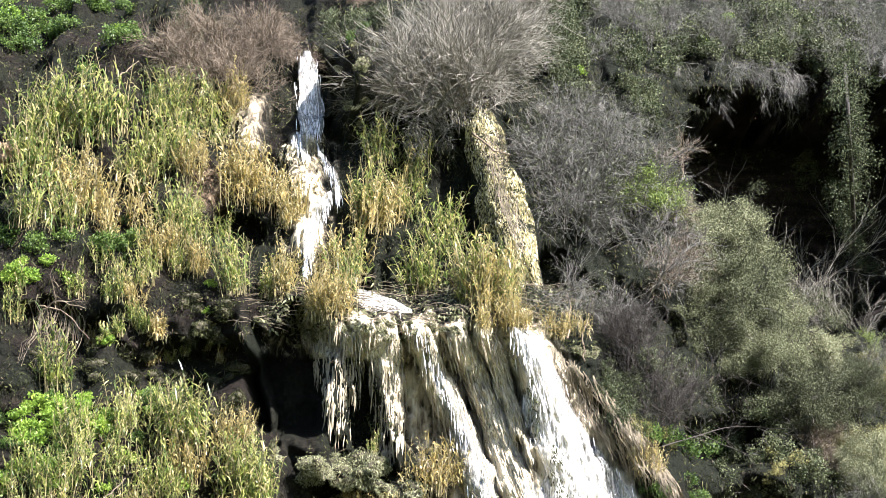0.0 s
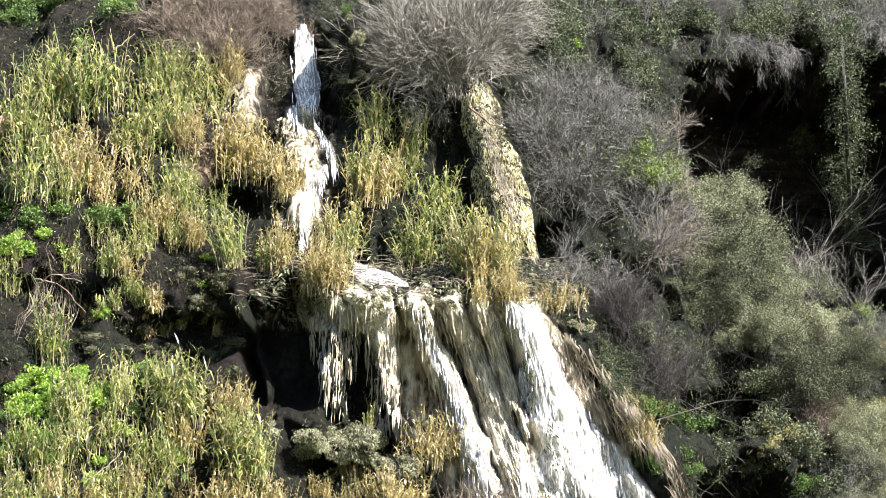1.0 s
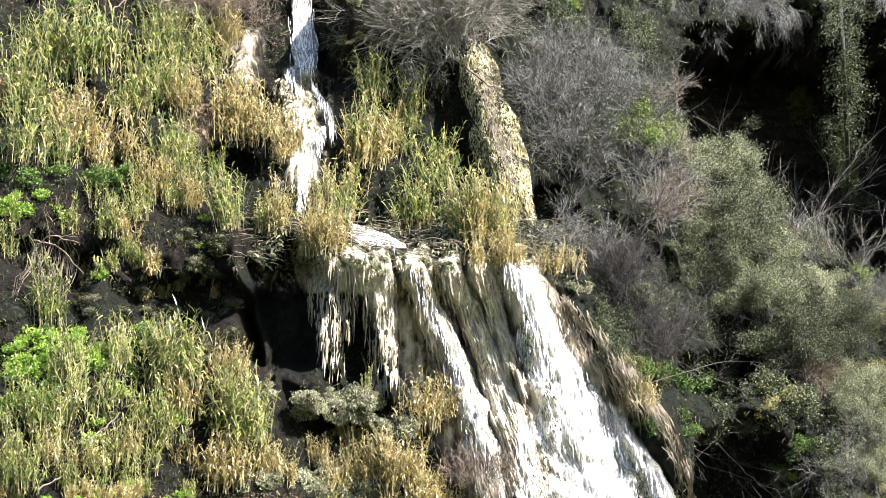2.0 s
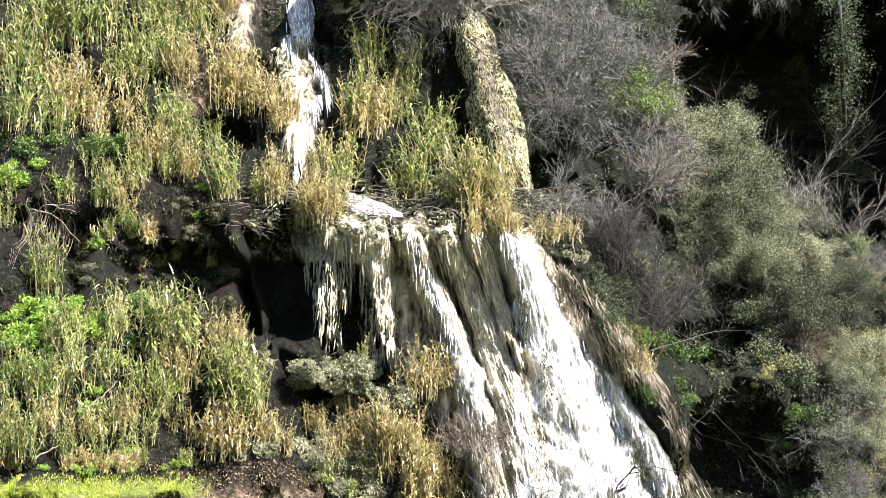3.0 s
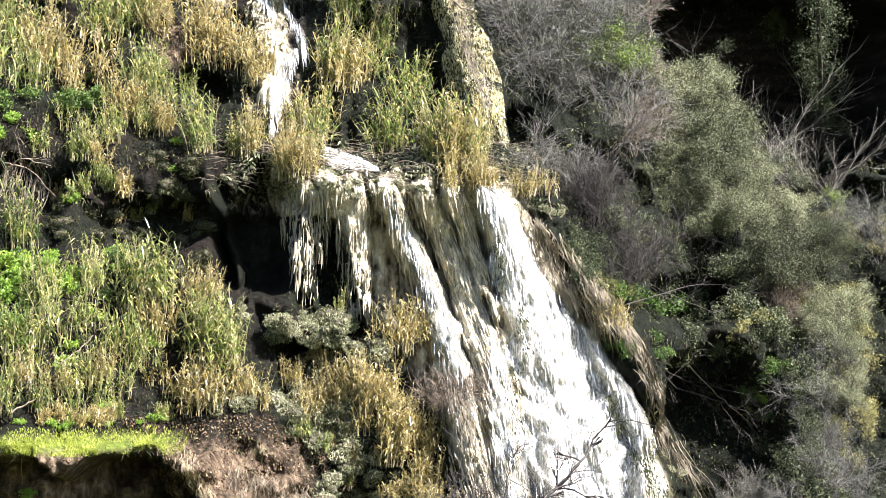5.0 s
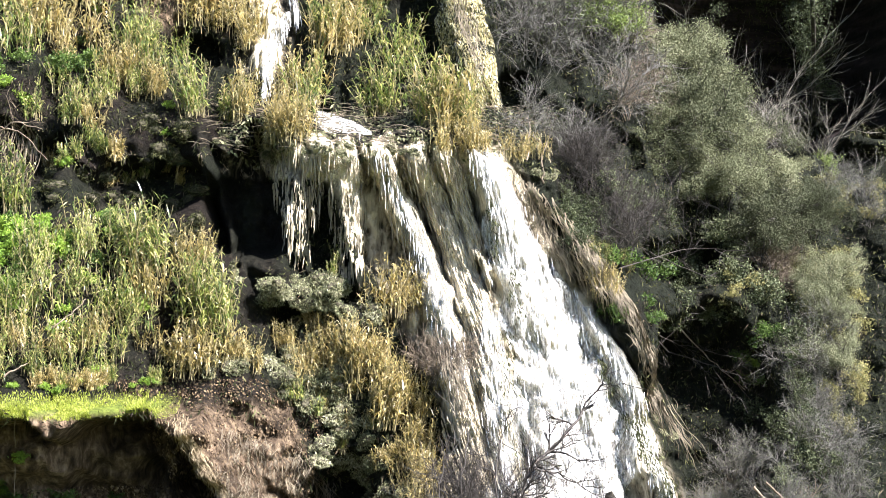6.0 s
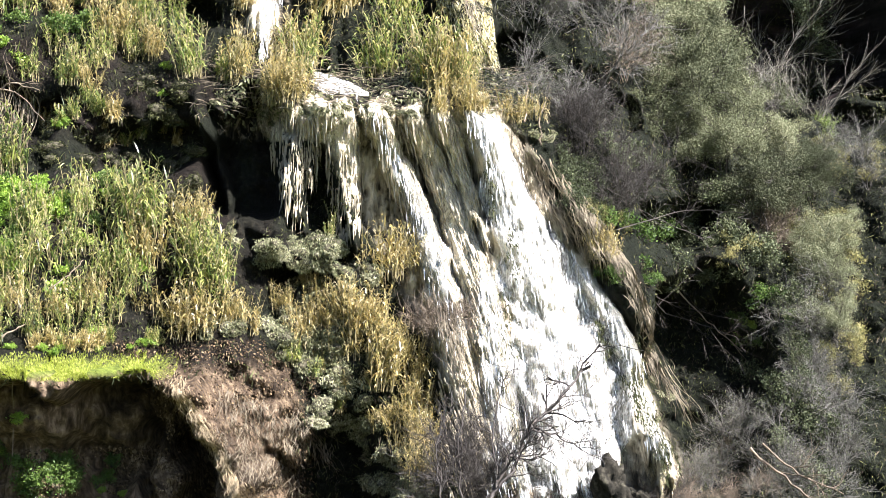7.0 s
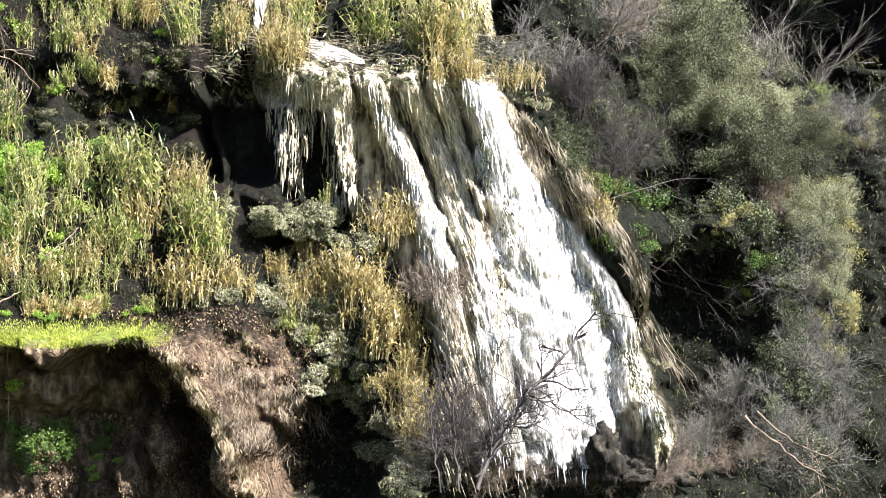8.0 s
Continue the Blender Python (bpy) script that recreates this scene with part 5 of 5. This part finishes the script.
# ---- dark moss that parts the falling water ----
b = Batch()
for n, x0, z0, x1, z1, wide, out in MOSS_STREAKS:
    f = g.random(n)
    x = x0 + (x1 - x0) * f + wide * g.normal(0, 0.5, n) * (0.5 + f) + 0.12 * wave(f * 9, f * 0, 71)
    z = z0 + (z1 - z0) * f
    keep = wave(x * 3.0, z * 1.3, 72) > -0.25
    x, z = x[keep], z[keep]
    at = np.stack([x, np.minimum(relief(x, z), broad(x, z) + 0.1) - out - g.uniform(0, 0.2, len(x)), z], -1)
    b.tufts(at, 0.16, 0.026, g, 0.25, 0.3)
ob = new("moss_streak", b.mesh("moss_streak", LEAF_LOW, False))
ob.parent = ground
tagged(ob, "dark wet moss growing through the falling water", kind="stuff")

# ---- foam: short bright flecks that ride on the falling sheets ----
for name, mat, paths in (("foam", FOAM, MAIN_WATER + UPPER_WATER),):
    b = Batch()
    for path, _, off in paths:
        p = np.array(path)
        area = float(np.sum(-np.diff(p[:, 1]) * (p[1:, 2] + p[:-1, 2])))
        n = int(area * (110 if off > 0.22 else 25) * (1.2 if p[0, 1] > 8 else 1))
        z = g.uniform(p[-1, 1], p[0, 1], n)
        x = np.interp(-z, -p[:, 1], p[:, 0]) + np.interp(-z, -p[:, 1], p[:, 2]) * np.clip(g.normal(0, 0.5, n), -1.15, 1.15)
        at = np.stack([x, np.minimum(relief(x, z), broad(x, z) + 0.1) - off - g.uniform(0.05, 0.3, n), z], -1)
        b.tufts(at, 0.4, 0.024, g, 0.12, 0.08)
    tagged(new(name, b.mesh(name, mat, False)), "white foam flecks in the falling water", "foam", kind="stuff")

# ---- dead canes and twigs washed onto the shelf ----
b = Batch()
for _ in range(700):
    x, z = g.uniform(-6.4, 4.2), g.uniform(6.0, 8.0)
    p = np.array((x, depth(x, z) - 0.06, z + 0.03))
    a, ln = g.normal(0, 0.5), g.uniform(0.15, 0.7)
    d = np.array((math.cos(a), -0.3 * g.random(), 0.35 * math.sin(a) - 0.1)) * ln * g.choice((-1, 1))
    b.tube([p, p + d * 0.5 + (0, 0, 0.03), p + d], (0.014, 0.014, 0.006))
tagged(new("cane_litter", b.mesh("cane_litter", STRAW)), "dead canes and twigs lying on the shelf", "litter", kind="stuff")

# ---- undergrowth: leaf litter, small leaves and twigs all over the slope ----
g = np.random.default_rng(95)
for name, mat, label, count in (("undergrowth", LEAF_LOW, "low dull-green undergrowth covering the slope", 90000), ("leaf_litter", LEAF_DEAD, "dead leaves and straw litter on the slope", 26000)):
    at = np.stack([g.uniform(-16, 19, count), np.zeros(count), g.uniform(-7.5, 20, count)], -1)
    at = at[(tufa_mask(at[:, 0], at[:, 2]) < 0.3) & (np.abs(at[:, 0] + 4.7) + 0.6 * np.abs(at[:, 2] - 4.3) > 1.9) & (wave(at[:, 0] * 0.8, at[:, 2] * 0.8, 51) + 0.8 * wave(at[:, 0] * 2.3, at[:, 2] * 2.3, 52) > -0.65 - 0.5 * step((at[:, 0] - 8.5) / 1.5) * step((2 - at[:, 2]) / 2)) & ((at[:, 2] > -2) | (at[:, 0] > -3))]
    at[:, 1] = relief(at[:, 0], at[:, 2]) - np.abs(g.normal(0, 0.12, len(at)))
    b = Batch()
    b.leaves(at[::2], 0.12, 0.045, g, 0.3)
    b.tufts(at[1::2], 0.24, 0.03, g, 0.0, 0.6)
    tagged(new(name, b.mesh(name, mat, False)), label, "undergrowth", kind="stuff")

# ---- single trees, limbs and stones ----
PALE = limbs(300, TWIG_PALE, 5, 5.0, 0.03, 0.06, 0.6, (6, 6, 4), 0.4, True)
for x, z, s in BARE_TREES:
    e = thing("bare_tree", 0, 0, 0, "leafless grey tree in front of the shaded ravine", "tree")
    e.matrix_world = Matrix.Translation(place(x, z, 0, 0.2)) @ Matrix.Scale(s, 4)
    part("trunk", PALE[0], e)
    part("twig_crown", PALE[1], e)
for i, (pts, r, twigs) in enumerate(FALLEN):
    stick(pts, r, TWIG_DARK if twigs > 3 else TWIG_BROWN, "fallen_branch" if twigs <= 8 else "leaning_tree", "dead grey branch lying across the slope" if twigs <= 8 else "dark leafless tree leaning before the falling water", "branch" if twigs <= 8 else "tree", twigs, 320 + i)
for i, (x, z, a, c) in enumerate(STONES):
    tagged(new("stone", stone_mesh(i, (a, 0.7 * a, c), BOULDER, 0.75)), "wet dark boulder at the cascade's foot", "boulder", "boulders").location = place(x, z, 0, 0.7)


def leafy_tree(x, z, s, mat, seed, label, name="leafy_tree", out=0.3):
    e = thing(name, 0, 0, 0, label, "tree")
    e.matrix_world = Matrix.Translation(place(x, z, -0.1, out)) @ Matrix.Scale(s, 4)
    me, tips = limbs(seed, TWIG_DARK, 4, 2.8, 0.04, 0.0, 0.8, (4, 4, 4), 0.4)
    part("trunk", me, e)
    part("crown", crown(seed, tips[tips[:, 2] > 0.9], mat, 12, 0.12, 0.14, 0.06), e)


for i, (x, z, s) in enumerate(LIME_TREES):
    leafy_tree(x, z, s, LEAF_FRESH, 370 + i, "young tree with fresh yellow-green leaves")


def ivy_trunk(points, seed):
    """A leaning trunk wrapped in ivy."""
    p = np.array(points, float)
    e = thing("ivy_clad_tree", 0, 0, 0, "tree trunk wrapped in trailing ivy beside the ravine", "tree")
    e.location = p[0]
    b = Batch()
    b.tube(p - p[0], np.linspace(0.13, 0.06, len(p)), 6)
    part("trunk", b.mesh("trunk", TWIG_DARK), e)
    g = np.random.default_rng(seed)
    f = g.uniform(0.05, len(p) - 1.0, 150)
    c = np.stack([np.interp(f, range(len(p)), p[:, k] - p[0, k]) for k in range(3)], -1) + g.normal(0, 0.42, (150, 3))
    part("ivy", crown(seed, c, LEAF_IVY, 95, 0.2, 0.085, 0.05), e)


for i, pts in enumerate(IVY_TRUNKS):
    ivy_trunk(pts, 380 + i)

tagged(new("dead_stump", stone_mesh(31, (0.5, 0.45, 0.42), EARTH, 0.6)), "reddish broken tree stump among the reeds", "stump").location = place(*STUMP, 0.15, 0.6)
